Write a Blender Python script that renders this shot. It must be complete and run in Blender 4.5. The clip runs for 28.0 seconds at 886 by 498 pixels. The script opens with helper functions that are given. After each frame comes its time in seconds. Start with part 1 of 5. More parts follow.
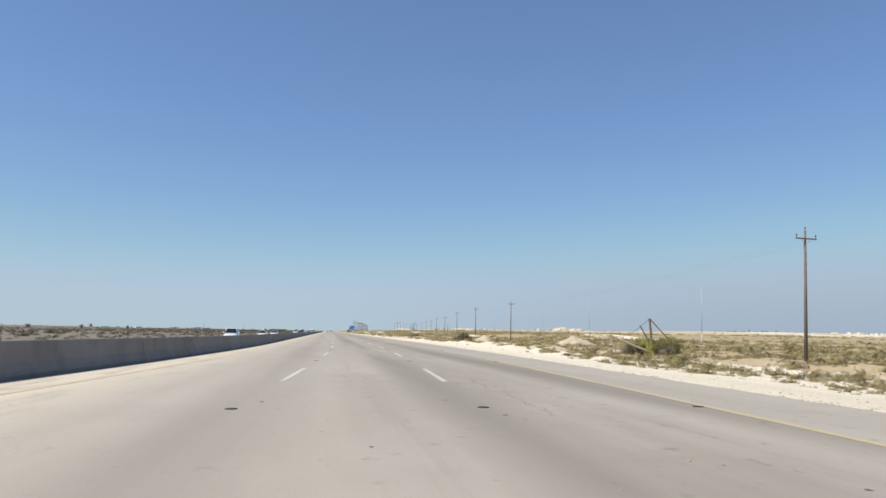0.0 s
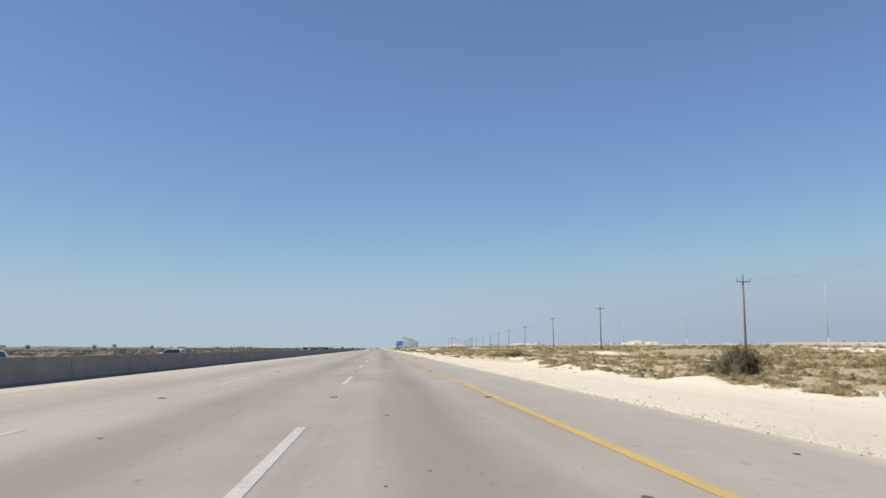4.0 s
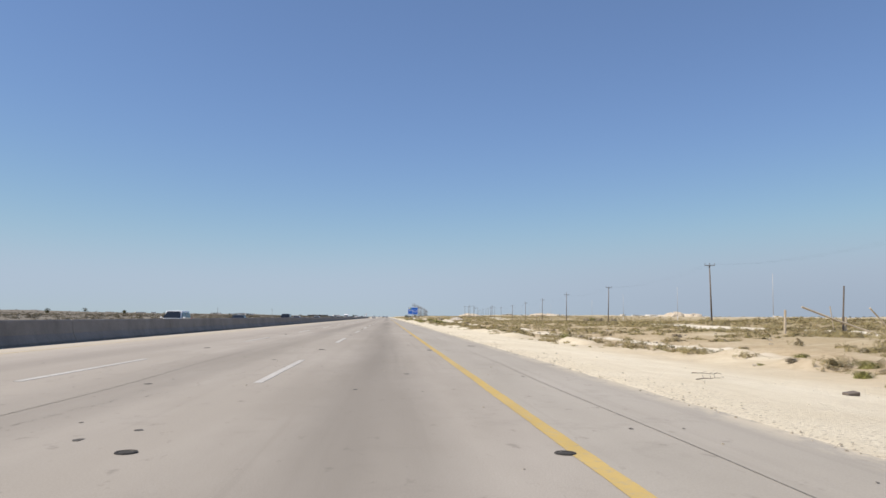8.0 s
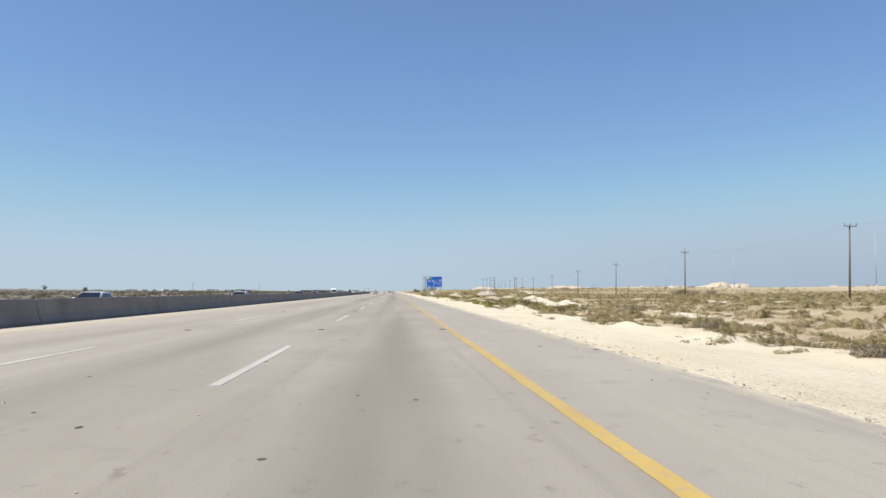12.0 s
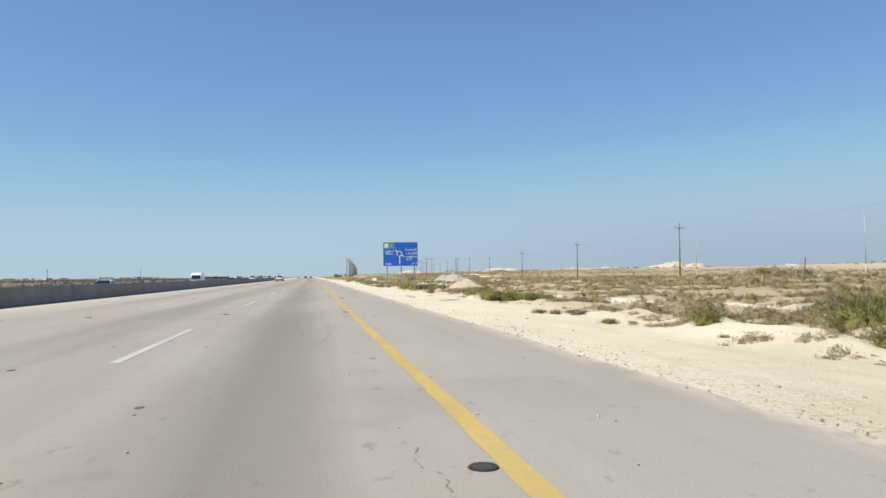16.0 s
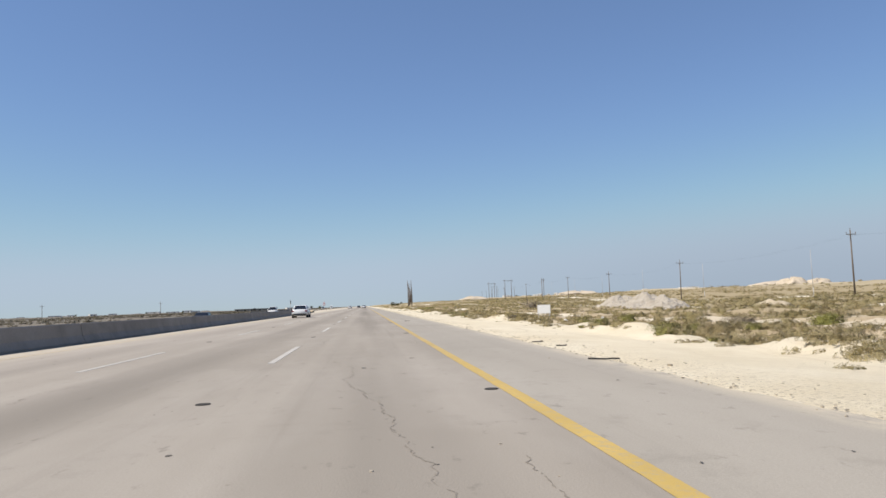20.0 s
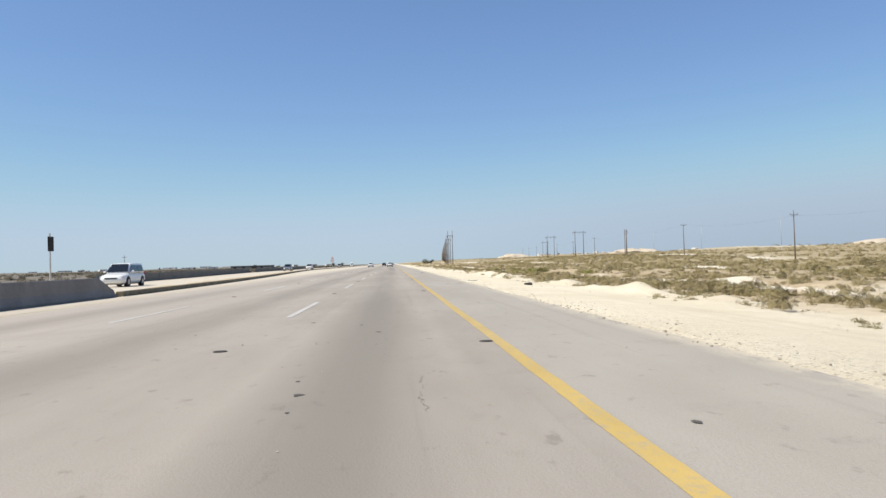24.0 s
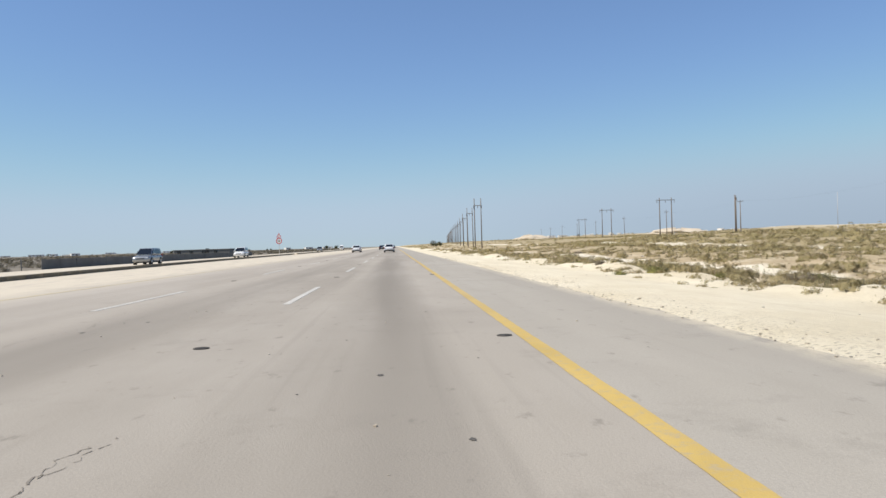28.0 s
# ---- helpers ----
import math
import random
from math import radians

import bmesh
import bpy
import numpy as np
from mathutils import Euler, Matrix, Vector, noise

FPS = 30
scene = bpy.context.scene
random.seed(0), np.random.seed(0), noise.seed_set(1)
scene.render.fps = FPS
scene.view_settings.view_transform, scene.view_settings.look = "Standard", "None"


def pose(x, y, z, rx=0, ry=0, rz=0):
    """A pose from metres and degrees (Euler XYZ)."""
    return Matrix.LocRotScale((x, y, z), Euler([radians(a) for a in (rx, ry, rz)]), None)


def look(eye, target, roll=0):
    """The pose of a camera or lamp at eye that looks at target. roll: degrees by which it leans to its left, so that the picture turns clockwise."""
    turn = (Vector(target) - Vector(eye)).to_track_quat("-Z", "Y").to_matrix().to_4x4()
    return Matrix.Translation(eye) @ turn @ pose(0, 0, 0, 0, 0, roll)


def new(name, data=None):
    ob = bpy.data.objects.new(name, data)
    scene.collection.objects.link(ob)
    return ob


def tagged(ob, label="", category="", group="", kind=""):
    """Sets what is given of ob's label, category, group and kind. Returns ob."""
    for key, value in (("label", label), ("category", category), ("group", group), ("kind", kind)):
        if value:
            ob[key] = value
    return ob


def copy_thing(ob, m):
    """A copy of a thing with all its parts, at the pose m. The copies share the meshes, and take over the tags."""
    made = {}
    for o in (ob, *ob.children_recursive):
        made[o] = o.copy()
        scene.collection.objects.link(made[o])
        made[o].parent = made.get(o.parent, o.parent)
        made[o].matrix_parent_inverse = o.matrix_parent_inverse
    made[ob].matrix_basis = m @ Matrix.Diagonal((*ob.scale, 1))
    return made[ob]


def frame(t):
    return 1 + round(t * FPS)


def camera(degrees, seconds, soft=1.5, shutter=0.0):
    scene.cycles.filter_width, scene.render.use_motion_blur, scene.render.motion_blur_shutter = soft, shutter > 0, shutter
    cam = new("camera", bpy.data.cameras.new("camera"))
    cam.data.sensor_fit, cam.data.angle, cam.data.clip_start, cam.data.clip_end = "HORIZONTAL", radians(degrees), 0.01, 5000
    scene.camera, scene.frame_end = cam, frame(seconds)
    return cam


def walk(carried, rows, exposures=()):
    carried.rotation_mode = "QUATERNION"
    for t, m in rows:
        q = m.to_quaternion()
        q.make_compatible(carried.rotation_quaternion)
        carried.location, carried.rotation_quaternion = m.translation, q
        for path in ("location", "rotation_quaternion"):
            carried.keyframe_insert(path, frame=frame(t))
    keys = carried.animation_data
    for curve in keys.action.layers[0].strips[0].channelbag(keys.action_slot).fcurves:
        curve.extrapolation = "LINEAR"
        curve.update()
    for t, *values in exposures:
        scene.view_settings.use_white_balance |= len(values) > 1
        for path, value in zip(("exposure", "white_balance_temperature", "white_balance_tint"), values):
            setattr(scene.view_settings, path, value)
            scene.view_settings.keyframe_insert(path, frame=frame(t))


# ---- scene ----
cam = camera(63.3, 28.0)
EYE = 1.08            # height of the lens over the road
LANE = 3.68
BEND = 65.5           # the road bends gently before this station and runs straight after it


def axis(s):
    """Sideways shift and height of the road at station s."""
    k = max(0.0, BEND - max(s, -120.0))
    return -0.000517 * k * k, 0.000027 * k * k


def on_road(lat, s, up=0.0):
    """Point at lat metres right of the right edge line, at station s."""
    dx, dz = axis(s)
    return Vector((lat + dx, s, dz + up))


# seconds, metres right of the edge line, station, yaw, pitch, roll
WALK = (
    (0, -5.340, -2.48, -8.963, 6.608, -0.80),
    (0.5, -5.376, 12.61, -8.215, 5.835, -0.71),
    (1, -5.341, 27.75, -9.643, 6.359, -0.93),
    (1.5, -4.814, 42.89, -9.015, 6.228, -0.42),
    (2, -4.147, 58.09, -8.428, 6.965, 0.20),
    (2.5, -3.552, 73.31, -7.824, 7.281, 0.22),
    (3, -3.170, 88.28, -6.377, 7.161, 0.64),
    (3.5, -2.893, 103.10, -5.154, 7.877, 0.06),
    (5.5, -2.132, 162.48, -4.871, 6.563, -0.01),
    (6, -2.122, 177.43, -4.235, 5.854, 0.60),
    (6.5, -2.022, 192.53, -3.564, 6.861, -0.01),
    (7, -1.870, 207.38, -4.401, 6.963, -0.21),
    (7.5, -1.761, 221.99, -4.445, 6.846, 0.20),
    (8, -1.643, 236.35, -4.421, 5.437, -0.76),
    (8.5, -1.559, 250.46, -2.852, 4.493, -0.51),
    (9, -1.563, 264.39, -3.023, 4.402, -0.28),
    (9.5, -1.508, 278.26, -1.763, 1.776, -0.70),
    (10, -1.570, 292.14, -2.299, 3.126, -0.99),
    (10.5, -1.610, 306.11, -2.345, 3.873, -0.09),
    (11, -1.615, 320.13, -2.659, 3.756, 0.66),
    (11.5, -1.629, 334.06, -3.183, 3.562, 0.34),
    (13.5, -1.671, 388.02, -5.796, 2.779, -0.10),
    (14, -1.574, 401.55, -6.358, 2.602, 0.33),
    (14.5, -1.445, 414.99, -7.620, 2.965, 0.87),
    (15, -1.322, 428.32, -7.601, 2.480, 0.35),
    (15.5, -1.253, 441.40, -10.440, 2.226, 0.28),
    (16, -1.181, 454.27, -10.343, 2.074, 0.71),
    (16.5, -1.135, 467.00, -10.660, 2.080, 0.70),
    (17, -1.160, 479.66, -10.987, 2.428, 0.74),
    (17.5, -1.230, 492.40, -11.483, 3.052, 0.18),
    (18, -1.374, 505.15, -12.670, 3.340, 0.16),
    (18.5, -1.530, 517.95, -13.123, 3.751, 0.06),
    (19, -1.633, 530.96, -12.497, 4.289, 0.80),
    (19.5, -1.722, 544.15, -8.633, 5.304, 1.98),
    (20, -1.768, 557.33, -6.170, 4.295, 2.16),
    (20.5, -1.710, 570.50, -4.381, 1.998, 2.54),
    (21, -1.661, 583.63, -3.555, 1.829, 3.17),
    (21.5, -1.603, 596.78, -3.805, 1.837, 1.91),
    (23.5, -1.476, 651.23, -3.070, 0.773, 1.20),
    (24, -1.447, 664.76, -3.977, 1.036, 1.61),
    (24.5, -1.354, 678.27, -3.951, -0.402, 0.87),
    (25, -1.335, 691.91, -4.197, -1.098, 0.91),
    (25.5, -1.285, 705.53, -4.281, -0.183, 2.15),
    (26, -1.298, 719.03, -3.834, -0.916, 2.01),
    (26.5, -1.312, 732.58, -4.360, -0.080, 1.80),
    (27, -1.328, 746.12, -4.809, -0.119, 1.60),
    (27.5, -1.384, 759.96, -3.972, -0.833, 1.43),
    (28, -1.528, 773.92, -3.852, -0.355, 1.74),
)
rows = []
for t, lat, s, yaw, pitch, roll in WALK:
    p = on_road(lat, s, EYE)
    rows.append((t, pose(p.x, p.y, p.z, 90 + pitch, roll, yaw)))
walk(cam, rows, (
    (0, 0.30, 6500, 10), (2, 0.29, 6550, 11), (3, 0.22, 6550, 11), (8, 0.22, 6580, 13), (9.5, 0.36, 6500, 10), (11, 0.40, 6500, 10), (14, 0.36, 6480, 9),
    (17, 0.33, 6420, 8), (18.5, 0.31, 6500, 10), (20, 0.26, 6620, 12), (21, 0.31, 6580, 11), (24, 0.40, 6500, 10), (26, 0.40, 6480, 10), (28, 0.34, 6480, 10)))

# ---- world, sun ----
SUN_DIR = Vector((-0.70, -0.20, 1.0))
world = bpy.data.worlds.new("world")
scene.world = world
world.use_nodes = True
wn = world.node_tree
sky = wn.nodes.new("ShaderNodeTexSky")
sky.sky_type, sky.sun_disc = "NISHITA", False
sky.sun_elevation = math.asin(SUN_DIR.normalized().z)
sky.sun_rotation = math.atan2(SUN_DIR.x, SUN_DIR.y)
sky.air_density, sky.dust_density, sky.ozone_density, sky.altitude = 1.0, 0.0, 5.0, 0.0
tint = wn.nodes.new("ShaderNodeMix")
tint.data_type, tint.blend_type = "RGBA", "MULTIPLY"
tint.inputs[0].default_value, tint.inputs[7].default_value = 1.0, (0.70, 0.73, 0.785, 1)
wn.links.new(sky.outputs[0], tint.inputs[6])
veil = wn.nodes.new("ShaderNodeMix")          # the dry dust in the air evens out the sky
veil.data_type, veil.blend_type = "RGBA", "ADD"
veil.inputs[0].default_value, veil.inputs[7].default_value = 1.0, (0.29, 0.43, 0.70, 1)
wn.links.new(tint.outputs[2], veil.inputs[6])
split = wn.nodes.new("ShaderNodeSeparateColor")
join = wn.nodes.new("ShaderNodeCombineColor")
wn.links.new(veil.outputs[2], split.inputs[0])
for k, most in enumerate((3.30, 4.14, 5.02)):   # haze keeps the low sky from going white
    cap = wn.nodes.new("ShaderNodeMath")
    cap.operation = "SMOOTH_MIN"
    cap.inputs[1].default_value, cap.inputs[2].default_value = most, 1.3
    wn.links.new(split.outputs[k], cap.inputs[0])
    wn.links.new(cap.outputs[0], join.inputs[k])
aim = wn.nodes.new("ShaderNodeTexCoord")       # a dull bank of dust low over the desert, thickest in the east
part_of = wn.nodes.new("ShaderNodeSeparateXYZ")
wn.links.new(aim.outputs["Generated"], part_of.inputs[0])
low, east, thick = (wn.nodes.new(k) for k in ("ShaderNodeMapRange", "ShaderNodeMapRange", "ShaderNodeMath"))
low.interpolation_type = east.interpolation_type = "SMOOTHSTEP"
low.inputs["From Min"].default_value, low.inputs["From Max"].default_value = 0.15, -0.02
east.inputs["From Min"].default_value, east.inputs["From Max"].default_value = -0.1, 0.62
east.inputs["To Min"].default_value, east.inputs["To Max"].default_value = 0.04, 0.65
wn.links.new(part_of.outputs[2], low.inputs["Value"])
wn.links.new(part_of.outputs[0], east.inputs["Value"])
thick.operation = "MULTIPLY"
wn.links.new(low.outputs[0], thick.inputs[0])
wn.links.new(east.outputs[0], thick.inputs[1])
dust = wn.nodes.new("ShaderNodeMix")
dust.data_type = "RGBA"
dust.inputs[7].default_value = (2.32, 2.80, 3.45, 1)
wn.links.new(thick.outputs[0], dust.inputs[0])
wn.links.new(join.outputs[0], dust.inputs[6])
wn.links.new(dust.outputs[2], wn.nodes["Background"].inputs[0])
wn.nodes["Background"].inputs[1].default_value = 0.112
sun = new("sun", bpy.data.lights.new("sun", "SUN"))
sun.data.energy, sun.data.angle, sun.data.color = 4.3, radians(0.5), (1.0, 0.94, 0.82)
sun.matrix_world = look(SUN_DIR * 100, (0, 0, 0))


# ---- materials ----
class Nodes:
    """Short hand for building one node material."""

    def __init__(self, name):
        self.mat = bpy.data.materials.new(name)
        self.mat.use_nodes = True
        self.tree = self.mat.node_tree
        self.bsdf = self.tree.nodes["Principled BSDF"]

    def node(self, kind, **values):
        n = self.tree.nodes.new(kind)
        for key, value in values.items():
            n.inputs[key].default_value = value
        return n

    def link(self, a, b):
        self.tree.links.new(a, b)

    def place(self, world_space=True, scale=(1, 1, 1)):
        m = self.node("ShaderNodeMapping", Scale=scale)
        if world_space:
            self.link(self.node("ShaderNodeNewGeometry").outputs["Position"], m.inputs["Vector"])
        else:
            self.link(self.node("ShaderNodeTexCoord").outputs["Object"], m.inputs["Vector"])
        return m.outputs[0]

    def noise(self, at, scale, detail=4.0, rough=0.6, low=0.35, high=0.65):
        n = self.node("ShaderNodeTexNoise", Scale=scale, Detail=detail, Roughness=rough)
        self.link(at, n.inputs["Vector"])
        r = self.node("ShaderNodeMapRange")
        r.inputs["From Min"].default_value, r.inputs["From Max"].default_value = low, high
        self.link(n.outputs[0], r.inputs["Value"])
        return r.outputs[0]

    def mix(self, factor, a, b):
        m = self.tree.nodes.new("ShaderNodeMix")
        m.data_type = "RGBA"
        for socket, value in ((m.inputs[0], factor), (m.inputs[6], a), (m.inputs[7], b)):
            if isinstance(value, (int, float)):
                socket.default_value = value
            elif isinstance(value, tuple):
                socket.default_value = (*value, 1)
            else:
                self.link(value, socket)
        return m.outputs[2]

    def times(self, a, k):
        m = self.tree.nodes.new("ShaderNodeMath")
        m.operation = "MULTIPLY"
        self.link(a, m.inputs[0])
        if isinstance(k, (int, float)):
            m.inputs[1].default_value = k
        else:
            self.link(k, m.inputs[1])
        return m.outputs[0]

    def finish(self, colour, rough=0.9, bump=None, height=0.01, metal=0.0, spec=0.3):
        if isinstance(colour, tuple):
            self.bsdf.inputs["Base Color"].default_value = (*colour, 1)
        else:
            self.link(colour, self.bsdf.inputs["Base Color"])
        if isinstance(rough, (int, float)):
            self.bsdf.inputs["Roughness"].default_value = rough
        else:
            self.link(rough, self.bsdf.inputs["Roughness"])
        self.bsdf.inputs["Metallic"].default_value = metal
        self.bsdf.inputs["Specular IOR Level"].default_value = spec
        if bump is not None:
            b = self.node("ShaderNodeBump", Strength=1.0, Distance=height)
            self.link(bump, b.inputs["Height"])
            self.link(b.outputs[0], self.bsdf.inputs["Normal"])
        return self.mat


def worn(name, a, b, dirt=None, scale=3.0, fine=40.0, rough=0.8, height=0.004, metal=0.0, spec=0.3, local=True):
    """A surface of two near colours at two scales, with dirt in patches."""
    n = Nodes(name)
    at = n.place(not local)
    c = n.mix(n.noise(at, scale), a, b)
    grain = n.noise(at, fine, 3.0)
    c = n.mix(n.times(grain, 0.35), c, tuple(x * 0.7 for x in a))
    if dirt:
        c = n.mix(n.times(n.noise(at, scale * 0.6, 6.0, 0.7, 0.52, 0.75), 0.7), c, dirt)
    return n.finish(c, rough, grain, height, metal, spec)


def make_asphalt(name, a, b, track, patch, oil, dust=0.0):
    n = Nodes(name)
    at = n.place()
    along = n.place(True, (1, 0.02, 1))
    c = n.mix(n.noise(along, 0.55, 3.0, 0.5, 0.38, 0.62), a, track)          # wheel tracks and lane bands
    c = n.mix(n.times(n.noise(n.place(True, (1, 0.25, 1)), 0.35, 5.0, 0.65, 0.45, 0.7), 0.7), c, b)
    c = n.mix(n.times(n.noise(at, 0.9, 7.0, 0.72, 0.56, 0.72), patch), c, tuple(x * 0.68 for x in a))   # stains
    c = n.mix(n.times(n.noise(along, 2.6, 4.0, 0.6, 0.58, 0.7), 0.28), c, tuple(x * 0.72 for x in track))   # thin streaks
    sep = n.node("ShaderNodeSeparateXYZ")
    n.link(n.node("ShaderNodeNewGeometry").outputs["Position"], sep.inputs[0])
    turn = n.times(sep.outputs[0], math.tau / 3.68)
    band = n.node("ShaderNodeMath")
    band.operation = "COSINE"
    n.link(turn, band.inputs[0])
    lane = n.node("ShaderNodeMapRange")
    lane.inputs["From Min"].default_value, lane.inputs["From Max"].default_value = 0.1, -1.0
    n.link(band.outputs[0], lane.inputs["Value"])
    c = n.mix(n.times(n.times(lane.outputs[0], n.noise(n.place(True, (1, 0.05, 1)), 0.4, 3.0, 0.6, 0.3, 0.6)), oil), c, tuple(x * 0.70 for x in track))   # oil band along each lane
    c = n.mix(n.times(n.noise(n.place(True, (1, 0.5, 1)), 4.5, 5.0, 0.62, 0.62, 0.70), 0.5), c, tuple(x * 0.55 for x in track))   # dark flecks of tar and rubber
    c = n.mix(n.times(n.noise(at, 0.22, 3.0, 0.5, 0.55, 0.75), 0.35), c, tuple(x * 0.80 for x in track))   # wide worn areas
    pale = n.node("ShaderNodeMapRange")       # the outer lanes carry less traffic and lie paler under dust
    pale.inputs["From Min"].default_value, pale.inputs["From Max"].default_value = -4.5, -11.0
    n.link(sep.outputs[0], pale.inputs["Value"])
    c = n.mix(n.times(pale.outputs[0], 0.4), c, (0.52, 0.46, 0.395))
    drift = n.node("ShaderNodeMapRange")      # sand swept against the barrier
    drift.inputs["From Min"].default_value, drift.inputs["From Max"].default_value = -10.6, -12.9
    n.link(sep.outputs[0], drift.inputs["Value"])
    c = n.mix(n.times(drift.outputs[0], n.noise(n.place(True, (1, 0.2, 1)), 1.3, 6.0, 0.7, 0.25, 0.5)), c, (0.62, 0.545, 0.43))
    if dust:                                  # blown sand lying along the outer rim
        rim = n.node("ShaderNodeMapRange")
        rim.inputs["From Min"].default_value, rim.inputs["From Max"].default_value = 1.95, 2.5
        n.link(sep.outputs[0], rim.inputs["Value"])
        c = n.mix(n.times(n.times(rim.outputs[0], n.noise(n.place(True, (1, 0.4, 1)), 2.6, 7.0, 0.72, 0.40, 0.52)), dust), c, (0.66, 0.57, 0.42))
    grit = n.noise(at, 55.0, 3.0, 0.7, 0.3, 0.7)
    c = n.mix(n.times(grit, 0.28), c, tuple(x * 0.55 for x in a))
    return n.finish(c, 0.9, grit, 0.0015, spec=0.2)


asphalt = make_asphalt("asphalt", (0.374, 0.333, 0.281), (0.430, 0.388, 0.336), (0.315, 0.279, 0.234), 0.5, 0.85)
asphalt_shoulder = make_asphalt("asphalt_shoulder", (0.392, 0.354, 0.300), (0.432, 0.394, 0.340), (0.352, 0.318, 0.269), 0.6, 0.0, 0.9)


def make_sand():
    n = Nodes("sand")
    at = n.place()
    c = n.mix(n.noise(at, 0.25, 4.0, 0.6), (0.685, 0.60, 0.438), (0.775, 0.70, 0.543))
    c = n.mix(n.times(n.noise(at, 2.3, 6.0, 0.75, 0.48, 0.66), 0.35), c, (0.60, 0.515, 0.375))   # trodden and clodded patches
    c = n.mix(n.times(n.noise(n.place(True, (1, 0.3, 1)), 0.9, 6.0, 0.7, 0.5, 0.7), 0.5), c, (0.655, 0.56, 0.405))
    c = n.mix(n.times(n.noise(n.place(True, (1, 0.025, 1)), 2.4, 4.0, 0.62, 0.54, 0.66), 0.4), c, (0.595, 0.505, 0.365))   # wheel ruts along the verge
    # brown, littered soil where the scrub grows, further from the road
    geo = n.node("ShaderNodeNewGeometry")
    sep = n.node("ShaderNodeSeparateXYZ")
    n.link(geo.outputs["Position"], sep.inputs[0])
    away = n.node("ShaderNodeMath")
    away.operation = "ABSOLUTE"
    n.link(sep.outputs[0], away.inputs[0])
    early = n.node("ShaderNodeMapRange")      # the pale strip is wider along the first stretch
    early.inputs["From Min"].default_value, early.inputs["From Max"].default_value = 280.0, 130.0
    early.inputs["To Max"].default_value = 5.5
    n.link(sep.outputs[1], early.inputs["Value"])
    c = n.mix(n.times(early.outputs[0], 0.1), c, (0.74, 0.665, 0.555))
    inner = n.node("ShaderNodeMath")
    inner.operation = "SUBTRACT"
    n.link(away.outputs[0], inner.inputs[0])
    n.link(early.outputs[0], inner.inputs[1])
    reach = n.node("ShaderNodeMapRange")
    reach.inputs["From Min"].default_value, reach.inputs["From Max"].default_value = 7.5, 13.0
    n.link(inner.outputs[0], reach.inputs["Value"])
    soil = n.mix(n.noise(at, 1.6, 5.0, 0.7), (0.385, 0.295, 0.18), (0.51, 0.405, 0.268))
    c = n.mix(n.times(n.noise(at, 0.13, 7.0, 0.70, 0.24, 0.50), reach.outputs[0]), c, soil)
    near = n.node("ShaderNodeMapRange")       # pebbles and crumbs of asphalt beside the pavement
    near.inputs["From Min"].default_value, near.inputs["From Max"].default_value = 4.2, 2.5
    n.link(sep.outputs[0], near.inputs["Value"])
    c = n.mix(n.times(n.times(near.outputs[0], n.noise(at, 16.0, 3.0, 0.6, 0.56, 0.62)), 0.8), c, (0.36, 0.30, 0.225))
    c = n.mix(n.times(n.times(near.outputs[0], n.noise(at, 11.0, 3.0, 0.6, 0.60, 0.66)), 0.6), c, (0.80, 0.73, 0.60))
    grit = n.noise(at, 22.0, 5.0, 0.75, 0.35, 0.65)
    c = n.mix(n.times(grit, 0.22), c, (0.48, 0.385, 0.265))
    over = n.node("ShaderNodeMapRange")       # grey-brown scrubland past the opposite carriageway
    over.inputs["From Min"].default_value, over.inputs["From Max"].default_value = -29.5, -33.0
    n.link(sep.outputs[0], over.inputs["Value"])
    c = n.mix(n.times(over.outputs[0], 0.95), c, n.mix(n.noise(at, 0.05, 5.0, 0.6, 0.4, 0.65), (0.15, 0.135, 0.112), (0.215, 0.19, 0.155)))
    wide = n.node("ShaderNodeMapRange")       # farther out the litter and low growth cover the sand
    wide.inputs["From Min"].default_value, wide.inputs["From Max"].default_value = 15.0, 46.0
    n.link(sep.outputs[0], wide.inputs["Value"])
    c = n.mix(n.times(n.times(wide.outputs[0], n.noise(at, 0.05, 7.0, 0.7, 0.20, 0.42)), 0.85), c, (0.345, 0.28, 0.168))
    for x0, x1, much in ((16.6, 19.4, 0.75), (45.0, 49.5, 0.8), (96.0, 112.0, 0.9)):     # bare sandy tracks along the road
        a, b = n.node("ShaderNodeMapRange"), n.node("ShaderNodeMapRange")
        edge = n.node("ShaderNodeMath")
        edge.operation = "ADD"
        n.link(n.times(n.noise(at, 0.11, 4.0, 0.6, 0.2, 0.8), (x1 - x0) * 0.9), edge.inputs[0])
        n.link(sep.outputs[0], edge.inputs[1])
        a.inputs["From Min"].default_value, a.inputs["From Max"].default_value = x0, x0 + (x1 - x0) * 0.2
        b.inputs["From Min"].default_value, b.inputs["From Max"].default_value = x1 + (x1 - x0) * 0.2, x1
        for r in (a, b):
            n.link(edge.outputs[0], r.inputs["Value"])
        along = n.noise(n.place(True, (0.3, 1, 1)), 0.022, 3.0, 0.55, 0.42, 0.52)
        c = n.mix(n.times(n.times(n.times(a.outputs[0], b.outputs[0]), along), much), c, (0.77, 0.70, 0.565))
    ridge = n.node("ShaderNodeMapRange")      # bare pale rock and sand on the far rises
    ridge.inputs["From Min"].default_value, ridge.inputs["From Max"].default_value = 250.0, 460.0
    n.link(sep.outputs[0], ridge.inputs["Value"])
    c = n.mix(n.times(n.times(ridge.outputs[0], n.noise(at, 0.012, 5.0, 0.6, 0.34, 0.48)), 0.8), c, (0.73, 0.645, 0.51))
